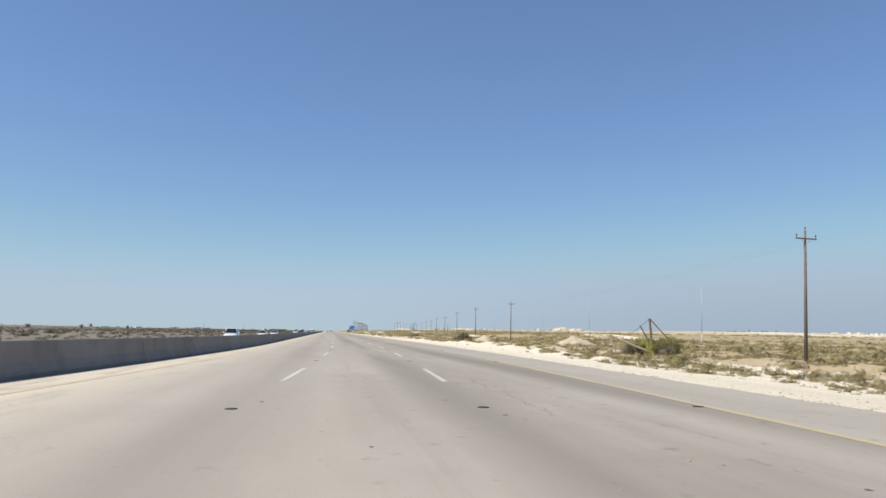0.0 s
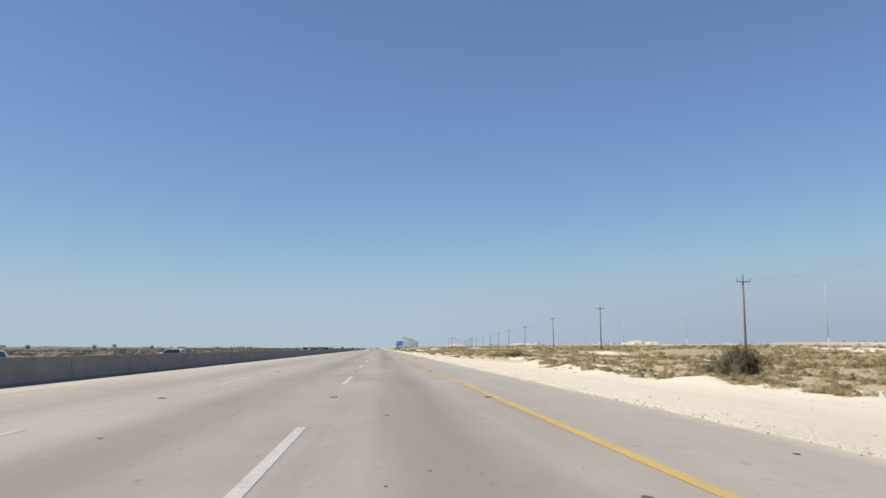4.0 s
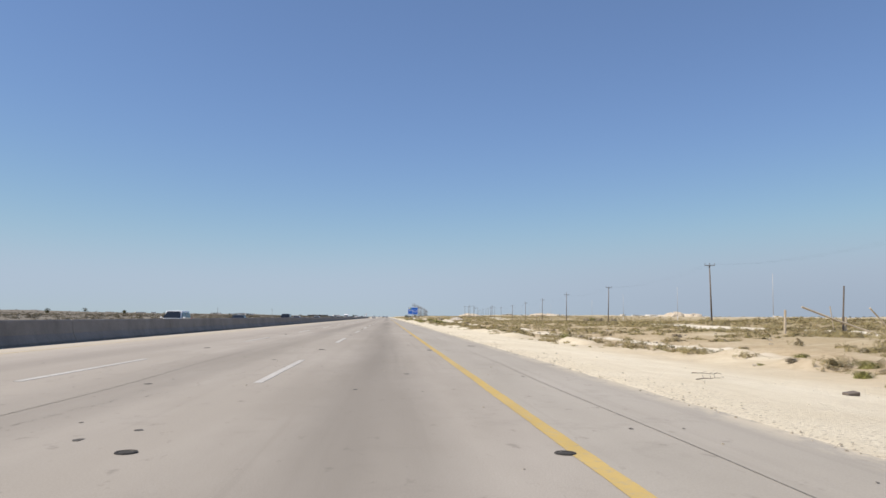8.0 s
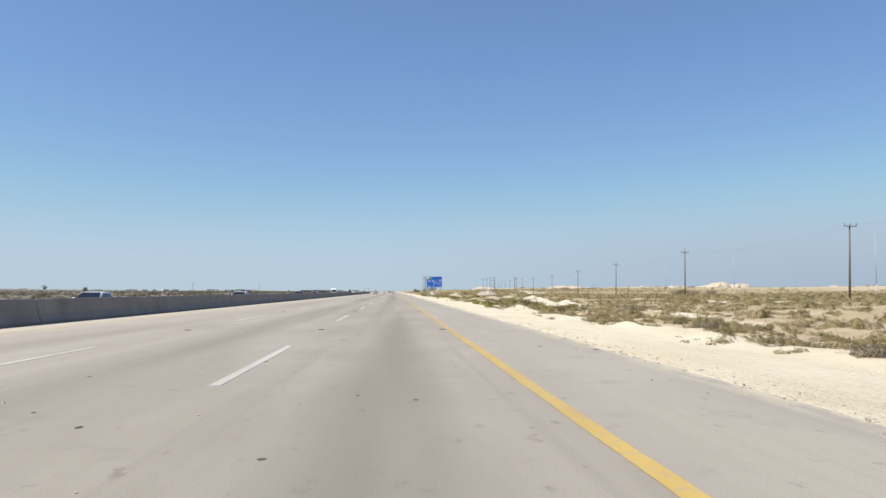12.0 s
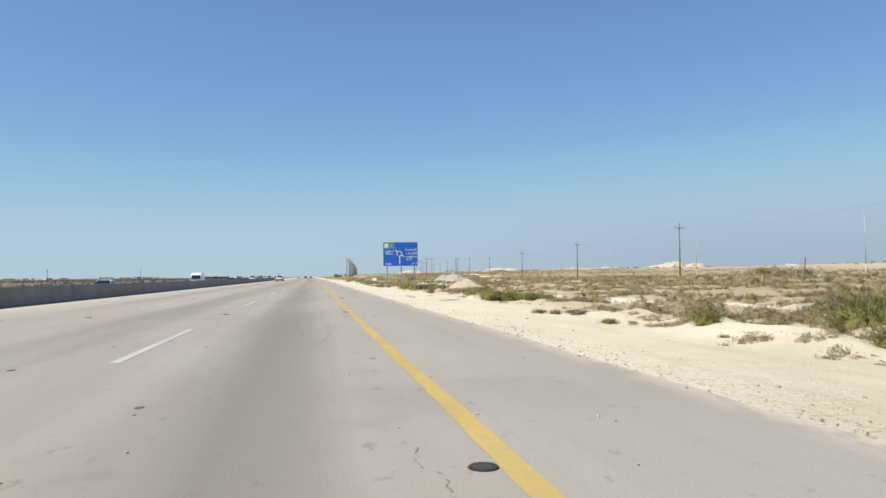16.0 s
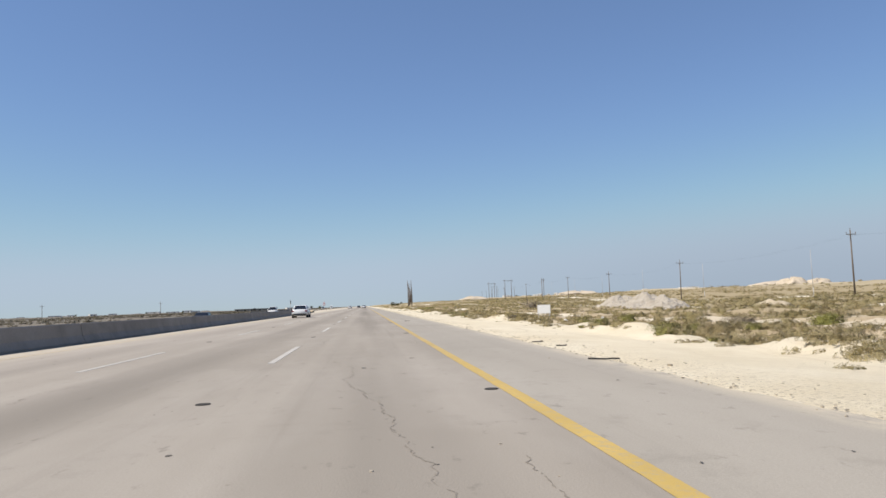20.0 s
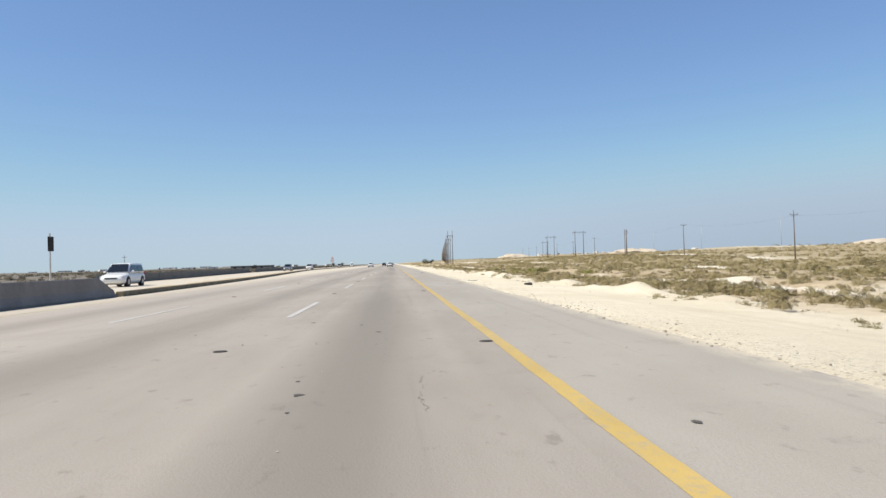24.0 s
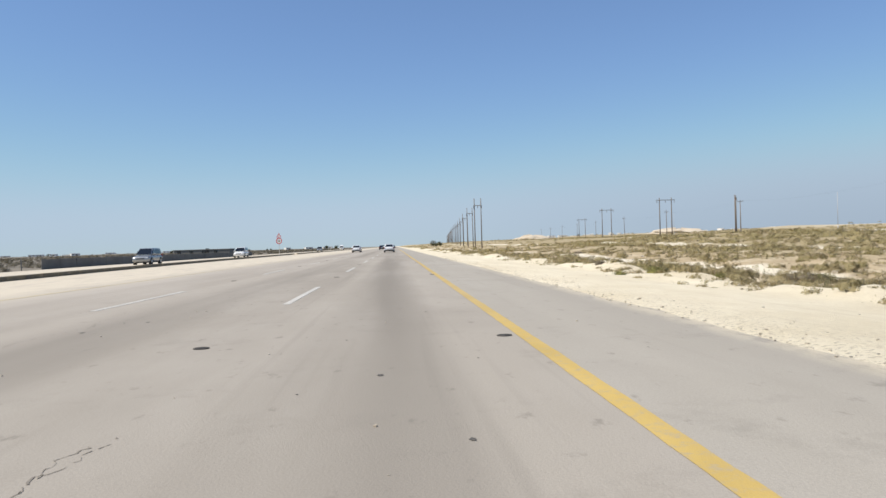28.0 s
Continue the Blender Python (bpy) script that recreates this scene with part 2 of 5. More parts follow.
    ripple = n.noise(at, 3.5, 9.0, 0.78, 0.2, 0.8)
    return n.finish(c, 0.95, ripple, 0.032, spec=0.1)


sand = make_sand()


def make_paint(name, a, under):
    """Road paint, worn through to the asphalt in flecks."""
    n = Nodes(name)
    at = n.place()
    c = n.mix(n.noise(n.place(True, (1, 0.3, 1)), 1.5, 4.0), a, tuple(x * 0.84 for x in a))
    c = n.mix(n.times(n.noise(at, 9.0, 8.0, 0.78, 0.50, 0.62), 0.85), c, under)
    c = n.mix(n.times(n.noise(n.place(True, (1, 0.12, 1)), 0.35, 3.0, 0.6, 0.45, 0.7), 0.55), c, under)
    return n.finish(c, 0.75, n.noise(at, 60.0), 0.0008)


paint_white = make_paint("paint_white", (0.555, 0.53, 0.485), (0.38, 0.345, 0.30))
paint_yellow = make_paint("paint_yellow", (0.55, 0.385, 0.115), (0.40, 0.32, 0.20))
paint_rubbed = make_paint("paint_rubbed", (0.50, 0.40, 0.22), (0.42, 0.365, 0.285))
paint_faded = make_paint("paint_faded", (0.52, 0.43, 0.26), (0.50, 0.44, 0.34))
concrete = worn("concrete", (0.235, 0.21, 0.185), (0.30, 0.272, 0.243), (0.14, 0.125, 0.11), 0.7, 22.0, 0.9, 0.006, local=False)
joint_dark = worn("joint_dark", (0.05, 0.046, 0.042), (0.08, 0.074, 0.066), rough=0.95)
kerb_paint = worn("kerb_paint", (0.20, 0.165, 0.10), (0.13, 0.115, 0.09), (0.33, 0.28, 0.19), 1.4, 30.0, 0.85, local=False)
crack_fill = worn("crack_fill", (0.235, 0.207, 0.172), (0.305, 0.27, 0.226), rough=0.95, local=False)
tar_fleck = worn("tar_fleck", (0.085, 0.078, 0.07), (0.15, 0.135, 0.115), rough=0.9, local=False)
seam_fill = worn("seam_fill", (0.285, 0.255, 0.212), (0.335, 0.302, 0.254), rough=0.95, local=False)
stain_oil = worn("stain_oil", (0.21, 0.187, 0.157), (0.29, 0.26, 0.217), rough=0.8, local=False)
pole_wood = worn("pole_wood", (0.15, 0.122, 0.10), (0.215, 0.18, 0.148), (0.075, 0.06, 0.05), 1.2, 25.0, 0.9)
pole_pale = worn("pole_pale", (0.50, 0.47, 0.43), (0.60, 0.57, 0.53), (0.33, 0.27, 0.2), 0.8, 25.0, 0.7)
timber_pale = worn("timber_pale", (0.50, 0.41, 0.30), (0.60, 0.51, 0.39), (0.3, 0.23, 0.16), 1.5, 30.0, 0.85)
steel = worn("galvanised_steel", (0.50, 0.48, 0.45), (0.58, 0.56, 0.53), (0.42, 0.38, 0.33), 2.0, 50.0, 0.55, metal=0.25)
insulator_glaze = worn("insulator_glaze", (0.11, 0.07, 0.05), (0.16, 0.11, 0.08), rough=0.3, spec=0.5)
sign_blue = worn("sign_blue", (0.014, 0.13, 0.56), (0.016, 0.14, 0.60), (0.02, 0.12, 0.5), 0.8, 60.0, 0.4, 0.0005, spec=0.4)
sign_green = worn("sign_green", (0.01, 0.24, 0.13), (0.015, 0.27, 0.15), None, 0.8, 60.0, 0.4, 0.0005)
sign_white = worn("sign_white", (0.78, 0.79, 0.78), (0.83, 0.83, 0.82), (0.66, 0.64, 0.6), 0.8, 60.0, 0.4, 0.0005)
sign_red = worn("sign_red", (0.55, 0.03, 0.03), (0.62, 0.05, 0.045), None, 0.9, 60.0, 0.4, 0.0005)
ink_black = worn("ink_black", (0.02, 0.02, 0.02), (0.035, 0.033, 0.03), rough=0.6)
rubber = worn("rubber", (0.03, 0.028, 0.026), (0.06, 0.055, 0.05), (0.17, 0.145, 0.115), 5.0, 40.0, 0.9)
rock = worn("rock", (0.55, 0.46, 0.345), (0.66, 0.57, 0.45), (0.36, 0.29, 0.21), 0.5, 6.0, 0.95, 0.05, local=False)
gravel_mat = worn("gravel", (0.42, 0.355, 0.27), (0.58, 0.52, 0.43), (0.33, 0.28, 0.21), 6.0, 40.0, 0.95, local=False)
spoil = worn("spoil", (0.45, 0.395, 0.325), (0.55, 0.495, 0.415), (0.30, 0.255, 0.20), 0.9, 9.0, 0.95, 0.05, local=False)
sand_bank = worn("sand_bank", (0.67, 0.585, 0.44), (0.75, 0.675, 0.53), (0.60, 0.51, 0.37), 0.8, 9.0, 0.95, 0.006, local=False)
sand_heap = worn("sand_heap", (0.475, 0.392, 0.272), (0.55, 0.465, 0.342), (0.43, 0.345, 0.22), 0.8, 9.0, 0.95, 0.006, local=False)
wall_paint = worn("wall_paint", (0.70, 0.67, 0.62), (0.8, 0.78, 0.74), (0.52, 0.46, 0.38), 0.15, 5.0, 0.9)
fence_grey = worn("fence_grey", (0.155, 0.152, 0.14), (0.20, 0.195, 0.18), (0.11, 0.105, 0.098), 0.6, 12.0, 0.85, local=False)
tarp_blue = worn("tarp_blue", (0.015, 0.09, 0.16), (0.03, 0.14, 0.23), (0.2, 0.19, 0.17), 3.0, 30.0, 0.5)
car_white = worn("car_white", (0.76, 0.77, 0.77), (0.80, 0.80, 0.80), (0.66, 0.63, 0.58), 1.0, 30.0, 0.22, 0.0002, spec=0.6)
car_dark = worn("car_dark", (0.022, 0.024, 0.028), (0.035, 0.036, 0.04), (0.09, 0.08, 0.07), 1.0, 30.0, 0.25, 0.0002, spec=0.6)
car_silver = worn("car_silver", (0.30, 0.31, 0.32), (0.36, 0.37, 0.38), None, 1.0, 30.0, 0.25, 0.0002, metal=0.5, spec=0.6)
trim_black = worn("trim_black", (0.02, 0.02, 0.021), (0.035, 0.034, 0.034), (0.08, 0.07, 0.06), 3.0, 40.0, 0.6)
lamp_red = worn("lamp_red", (0.19, 0.008, 0.009), (0.23, 0.014, 0.012), None, 6.0, 60.0, 0.2, 0.0002, spec=0.6)
lamp_clear = worn("lamp_clear", (0.55, 0.56, 0.57), (0.66, 0.67, 0.68), None, 6.0, 60.0, 0.12, 0.0002, spec=0.8)
alloy = worn("alloy", (0.34, 0.34, 0.35), (0.44, 0.44, 0.45), (0.16, 0.14, 0.12), 5.0, 50.0, 0.35, metal=0.7)
glass_dark = Nodes("glass_dark").finish((0.012, 0.014, 0.017), 0.06, spec=0.7)


def make_leaf(name, green, dry, pale):
    """Leaves: green or dry by the patch, each twig a little different."""
    n = Nodes(name)
    geo = n.node("ShaderNodeNewGeometry")
    info = n.node("ShaderNodeObjectInfo")
    patch = n.noise(n.place(), 0.16, 4.0, 0.6, 0.42, 0.6)
    c = n.mix(patch, green, dry)
    c = n.mix(n.times(info.outputs["Random"], 0.55), c, dry)
    c = n.mix(n.times(geo.outputs["Random Per Island"], 0.35), c, pale)
    at = n.place()
    clump = n.noise(at, 13.0, 4.0, 0.7, 0.38, 0.62)          # sprigs, and the shade in the gaps between them painted as darker colour
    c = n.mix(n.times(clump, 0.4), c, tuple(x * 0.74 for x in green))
    c = n.mix(n.times(n.noise(at, 26.0, 2.0, 0.6, 0.55, 0.7), 0.4), c, pale)
    mat = n.finish(c, 0.85, clump, 0.02, spec=0.1)
    thin = n.node("ShaderNodeBsdfTranslucent")
    n.link(c, thin.inputs["Color"])
    both = n.node("ShaderNodeMixShader")
    both.inputs[0].default_value = 0.3
    n.link(n.bsdf.outputs[0], both.inputs[1])
    n.link(thin.outputs[0], both.inputs[2])
    clear = n.node("ShaderNodeBsdfTransparent")           # the sprays are open: light and ground show between the leaves
    open_work = n.node("ShaderNodeMixShader")
    n.link(n.noise(at, 34.0, 3.0, 0.75, 0.46, 0.54), open_work.inputs[0])
    n.link(clear.outputs[0], open_work.inputs[1])
    n.link(both.outputs[0], open_work.inputs[2])
    n.link(open_work.outputs[0], n.tree.nodes["Material Output"].inputs["Surface"])
    return mat


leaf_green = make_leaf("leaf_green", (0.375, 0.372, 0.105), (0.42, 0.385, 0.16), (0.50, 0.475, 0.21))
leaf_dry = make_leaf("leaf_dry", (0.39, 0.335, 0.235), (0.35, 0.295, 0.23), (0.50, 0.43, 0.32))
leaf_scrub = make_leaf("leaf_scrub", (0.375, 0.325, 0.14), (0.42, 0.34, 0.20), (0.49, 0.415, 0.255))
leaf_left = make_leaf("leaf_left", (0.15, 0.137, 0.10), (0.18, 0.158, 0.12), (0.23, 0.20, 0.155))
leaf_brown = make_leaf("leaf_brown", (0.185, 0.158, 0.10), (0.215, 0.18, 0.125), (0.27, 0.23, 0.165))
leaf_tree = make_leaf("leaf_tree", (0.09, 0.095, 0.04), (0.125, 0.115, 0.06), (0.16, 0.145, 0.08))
twig_bark = worn("twig_bark", (0.13, 0.095, 0.065), (0.21, 0.165, 0.12), rough=0.9)


# ---- mesh tools ----
def finish_mesh(name, bm, material, smooth=False):
    me = bpy.data.meshes.new(name)
    bm.normal_update()
    bm.to_mesh(me)
    bm.free()
    me.materials.append(material)
    if smooth:
        me.polygons.foreach_set("use_smooth", [True] * len(me.polygons))
    return me


def part(name, bm, material, parent, label="", smooth=False, at=None):
    ob = new(name, bm if isinstance(bm, bpy.types.Mesh) else finish_mesh(name, bm, material, smooth))
    ob.parent = parent
    if at is not None:
        ob.matrix_basis = at
    return tagged(ob, label)


def thing(name, m, label, category, group="", kind=""):
    ob = new(name)
    ob.matrix_basis = m
    return tagged(ob, label, category, group, kind)


def block(bm, c, size, bevel=0.0, turn=None):
    """A box of that size about c, its edges bevelled."""
    made = bmesh.ops.create_cube(bm, size=1.0)["verts"]
    for v in made:
        v.co = Vector((v.co.x * size[0], v.co.y * size[1], v.co.z * size[2]))
    if bevel:
        edges = list({e for v in made for e in v.link_edges})
        made = bmesh.ops.bevel(bm, geom=edges, offset=bevel, segments=1, affect="EDGES")["verts"]
        made = list({v for v in made})
    seen = set(made)
    for v in list(made):
        for f in v.link_faces:
            seen.update(f.verts)
    for v in seen:
        v.co = (turn @ v.co if turn is not None else v.co) + Vector(c)
    return bm


def rod(bm, a, b, r0, r1=None, n=8, caps=True):
    """A tapered round bar from a to b."""
    a, b = Vector(a), Vector(b)
    r1 = r0 if r1 is None else r1
    way = (b - a).normalized()
    side = way.orthogonal().normalized()
    up = way.cross(side)
    rings = []
    for p, r in ((a, r0), (b, r1)):
        rings.append([bm.verts.new(p + (side * math.cos(k * math.tau / n) + up * math.sin(k * math.tau / n)) * r) for k in range(n)])
    for k in range(n):
        j = (k + 1) % n
        bm.faces.new((rings[0][k], rings[0][j], rings[1][j], rings[1][k]))
    if caps:
        bm.faces.new(rings[0][::-1])
        bm.faces.new(rings[1])
    return bm


def bent_rod(bm, points, radii, n=7):
    for k in range(len(points) - 1):
        rod(bm, points[k], points[k + 1], radii[k], radii[k + 1], n)
    return bm


def loft(bm, rings, close=True):
    """Skin over rings of equal count; the ends are closed."""
    rows = [[bm.verts.new(p) for p in ring] for ring in rings]
    for a, b in zip(rows, rows[1:]):
        m = len(a)
        for k in range(m):
            j = (k + 1) % m
            bm.faces.new((a[k], a[j], b[j], b[k]))
    if close:
        bm.faces.new(rows[0][::-1])
        bm.faces.new(rows[-1])
    return bm


def quads_mesh(name, verts, quads, material, smooth=False):
    """A large mesh from arrays of corners and four-cornered faces."""
    me = bpy.data.meshes.new(name)
    nq = len(quads)
    me.vertices.add(len(verts))
    me.vertices.foreach_set("co", np.ascontiguousarray(verts, dtype=np.float32).ravel())
    me.loops.add(nq * 4)
    me.loops.foreach_set("vertex_index", np.ascontiguousarray(quads, dtype=np.int32).ravel())
    me.polygons.add(nq)
    me.polygons.foreach_set("loop_start", np.arange(nq, dtype=np.int32) * 4)
    me.polygons.foreach_set("loop_total", np.full(nq, 4, dtype=np.int32))
    me.polygons.foreach_set("use_smooth", np.full(nq, smooth))
    me.update(calc_edges=True)
    me.validate()
    me.materials.append(material)
    return me


def ease(x, a, b):
    u = min(1.0, max(0.0, (x - a) / (b - a)))
    return u * u * (3 - 2 * u)


def ramp(x, table):
    for (a, u), (b, v) in zip(table, table[1:]):
        if x <= b:
            return u + (v - u) * ease(x, a, b)
    return table[-1][1]


# ---- lie of the land ----
EDGE = 2.35          # asphalt's right edge
END = 696.0          # station where the median barrier ends


def left_edge(s):
    """Left edge of the carriageway: it widens past the end of the barrier."""
    return -12.85 - 8.3 * ease(s, END - 6, 860)


def near_rim(s):
    """Edge of the opposite carriageway towards the median."""
    f = ease(s, END - 40, END + 30)
    return -14.2 * (1 - f) + (left_edge(s) - 3.6) * f


def far_rim(s):
    """Outer edge of the opposite carriageway, which narrows past the end of the barrier."""
    f = ease(s, END + 4, END + 104)
    return -27.6 * (1 - f) + (near_rim(s) - 9.5) * f


def opposite_level(s):
    """The opposite carriageway lies a little lower."""
    return -0.42 + 0.30 * ease(s, END - 60, END + 20)


PLAIN = ((-100, -0.9), (60, -0.9), (210, -0.5), (290, 1.1), (365, 1.4), (430, 0.3), (540, -0.1), (600, -0.3), (674, -0.8), (757, -0.9), (826, -0.8), (880, 0.8), (930, 1.5), (1000, 1.2), (1100, 1.7), (1500, 3.3), (5000, 4.0))
HEAPS = [  # sand and spoil heaps: lat, station, radius, height
    (13.2, 521.0, 2.6, 1.25), (11.0, 523.0, 1.2, 0.3), (15.0, 557.0, 2.2, 0.4),
    (40.2, 679.0, 3.2, 1.1), (39.0, 669.5, 3.9, 2.1), (39.8, 661.0, 4.0, 2.2), (39.2, 652.5, 3.6, 1.8), (37.0, 657.0, 3.0, 0.8), (46.7, 639.0, 3.0, 1.1),
    (14.2, 428.0, 3.6, 1.15), (17.9, 428.8, 3.7, 1.1), (12.6, 467.5, 3.0, 0.6), (15.2, 470.5, 3.2, 0.7), (18.5, 472.5, 3.4, 0.75), (14.2, 460.0, 2.0, 0.7), (10.0, 441.0, 2.6, 0.6), (17.1, 112.0, 2.1, 1.3), (33.3, 115.0, 3.6, 1.5),
]


def wave(x, y, scale, seed=0.0):
    return noise.noise(Vector((x / scale, y / scale, seed)))


VERGE = ((-100, 6.5), (30, 7.0), (55, 10.0), (80, 14.0), (120, 13.0), (170, 10.5), (212, 14.5), (240, 15.0), (256, 12.5), (290, 8.6), (330, 6.9), (380, 6.2), (466, 6.0), (476, 8.0), (484, 10.4), (491.5, 10.2), (494, 7.6), (500, 8.8), (509, 9.8), (524, 8.4), (545, 7.0), (570, 6.4), (620, 6.8), (700, 7.2), (2000, 7.8))


def verge(s):
    """Where the sandy strip ends and the scrub begins."""
    return ramp(s, VERGE)


def ground_height(lat, s):
    """Height of the ground beside the road over the road's level."""
    if lat > 1.9:
        base = -0.025 - 0.52 * ease(lat, 2.6, 10.5) - 0.012 * max(0.0, lat - 9.5)
        base += 0.030 * wave(lat, s, 0.9) * ease(lat, 2.0, 3.5) + 0.035 * ease(lat, 2.2, 2.6) * (0.55 + wave(lat, s, 2.4, 3.0))
        if lat > 5.0:
            line = verge(s) + 1.2 + 1.1 * wave(0, s, 14.0, 7.0)
            berm = max(0.0, 0.12 + 0.46 * wave(lat, s, 5.5, 5.0) + 0.30 * wave(lat, s, 1.7, 6.0))
            base += berm * math.exp(-((lat - line) / 1.25) ** 2)
            base += (0.16 * max(0.0, wave(lat, s, 1.1, 15.0)) + 0.10 * wave(lat, s, 0.55, 16.0)) * ease(lat, line - 1.6, line + 0.4) * (1 - ease(lat, 20, 34))
        if lat > 11:
            hum = 0.32 * wave(lat, s, 4.5, 2.0) + 0.20 * wave(lat, s, 1.9, 4.0) + 0.55 * wave(lat, s, 26.0, 8.0)
            base = base + (ramp(s, PLAIN) - base) * ease(lat, 17, 78) + hum * ease(lat, 10, 18)
        if lat > 120:
            hills = max(0.0, wave(lat, s, 260.0, 11.0) + 0.45 * wave(lat, s, 90.0, 12.0) + 0.42)
            base += 7.0 * hills * ease(lat, 120, 330) * (0.12 + 0.88 * ease(s, 350, 950))
        return base
    if lat > left_edge(s) - 0.15:
        return -0.32
    if lat > near_rim(s) + 0.25:
        return 0.07 * ease(s, END - 4, END) - 0.02 + 0.05 * wave(lat, s, 1.5)
    if lat > far_rim(s) - 0.5:
        return opposite_level(s) - 0.3
    out = far_rim(s) - 0.5 - lat
    z = opposite_level(s) - 0.04 + 0.05 * wave(lat, s, 2.5) + 0.35 * ease(out, 6, 40) + 0.5 * wave(lat, s, 30.0, 9.0) * ease(out, 10, 50)
    hills = max(0.0, wave(lat, s, 300.0, 13.0) + 0.4 * wave(lat, s, 110.0, 14.0) + 0.1)
    return z + 4.5 * hills * ease(out, 150, 420)


def spot(lat, s, up=0.0):
    """A point on the ground beside the road."""
    return on_road(lat, s, ground_height(lat, s) + up)


def steps(*legs):
    out = [legs[0][0]]
    for a, b, d in legs:
        n = max(1, round((b - a) / d))
        out += [a + (b - a) * (k + 1) / n for k in range(n)]
    return out


def spread(a, b, n):
    return [a * (b / a) ** ((k + 1) / n) for k in range(n)]


lats = [-x for x in spread(60, 3200, 20)][::-1] + steps((-60, -50, 2.5), (-50, -36, 1.4), (-36, -12, 0.8), (-12, 1.9, 7.0), (1.9, 4.0, 0.16), (4.0, 14.0, 0.3), (14, 24, 0.6), (24, 40, 1.2), (40, 90, 2.5))
lats += spread(90, 3200, 28)
stations = steps((-160, -20, 10), (-20, 830, 1.0), (830, 860, 1.6), (860, 1200, 6)) + spread(1200, 4700, 24)
verts = [on_road(lat, s, ground_height(lat, s)) for s in stations for lat in lats]
wide = len(lats)
grid = np.arange((len(stations) - 1) * wide).reshape(-1, wide)[:, :-1].ravel()
quads = np.stack([grid, grid + 1, grid + 1 + wide, grid + wide], axis=1)
ground = new("ground", quads_mesh("ground", np.array(verts), quads, sand, True))
tagged(ground, "pale desert sand with brown soil and low hummocks", "ground", kind="structure")


def slab(name, left, right, s0, s1, material, step=6.0, depth=0.35, top=0.0):
    """A paved strip with thickness; left and right are functions of the station."""
    bm = bmesh.new()
    count = max(1, round((s1 - s0) / step))
    rings = []
    for k in range(count + 1):
        s = s0 + (s1 - s0) * k / count
        a, b = left(s), right(s)
        up = top(s) if callable(top) else top
        rings.append([on_road(a, s, up), on_road(b, s, up), on_road(b, s, up - depth), on_road(a, s, up - depth)])
    loft(bm, rings)
    return new(name, finish_mesh(name, bm, material))


JOIN = 0.0
road = tagged(slab("road", left_edge, lambda s: JOIN, -160, 2600, asphalt), "worn pale grey asphalt carriageway of three lanes", "road", kind="structure")
shoulder = tagged(slab("paved_shoulder", lambda s: JOIN, lambda s: EDGE + 0.10 * wave(0, s, 3.0) + 0.08 * wave(0, s, 0.8, 4.0), -160, 2600, asphalt_shoulder, 0.7, 0.35, -0.003),
                  "smooth light grey asphalt shoulder with a sandy edge", "road", kind="structure")
opposite = tagged(slab("opposite_road", far_rim, near_rim, -160, 2600, asphalt, top=opposite_level), "pale asphalt opposite carriageway", "road", kind="structure")


def stripe(bm, lat, s0, s1, wide_by, up=0.004, step=6.0, wobble=0.0, ragged=0.0):
    count = max(1, round((s1 - s0) / step))
    last = None
    for k in range(count + 1):
        s = s0 + (s1 - s0) * k / count
        off = wobble * wave(0, s, 9.0, lat)
        a, b = [wide_by / 2 + (ragged * (wave(x, s, 0.35) + wave(x, s, 1.7)) if ragged else 0.0) for x in (3.0, 9.0)]
        pair = [bm.verts.new(on_road(lat + off - a, s, up)), bm.verts.new(on_road(lat + off + b, s, up))]
        if last:
            bm.faces.new((last[0], last[1], pair[1], pair[0]))
        last = pair
    return bm


part("edge_line", stripe(bmesh.new(), -0.06, -150, 84, 0.165, 0.004, 0.3, 0.03, 0.012), paint_rubbed, road, "rubbed and faded yellow edge line")
part("edge_line", stripe(stripe(bmesh.new(), -0.06, 84, 850, 0.165, 0.004, 0.15, 0.03, 0.008), -0.06, 850, 2500, 0.17, wobble=0.03), paint_yellow, road, "worn yellow edge line")
part("edge_line", stripe(bmesh.new(), -11.5, -150, 2500, 0.15, wobble=0.03), paint_faded, road, "faded yellow edge line")
part("edge_line", stripe(bmesh.new(), -26.4, -150, 630, 0.15, -0.414), paint_yellow, opposite, "faded yellow edge line")

DASH, PERIOD, PHASE = 6.0, 18.0, 20.15
dash_mesh = finish_mesh("lane_dash", block(bmesh.new(), (0, 0, 0), (0.135, DASH, 0.008)), paint_white)
for k in range(-3, 56):
    for lat in (-LANE, -2 * LANE):
        mid = PHASE + PERIOD * k - DASH / 2
        p, q = on_road(lat, mid - 3), on_road(lat, mid + 3)
        m = on_road(lat, mid, 0.001)
        part("lane_dash", dash_mesh, None, road, at=pose(m.x, m.y, m.z, math.degrees(math.atan2(q.z - p.z, 6)), 0, -math.degrees(math.atan2(q.x - p.x, 6))))
bm = bmesh.new()
for k in range(56, 138):
    for lat in (-LANE, -2 * LANE):
        stripe(bm, lat, PHASE + PERIOD * k - DASH, PHASE + PERIOD * k, 0.15)
tagged(part("far_lane_dashes", bm, paint_white, road), kind="stuff")


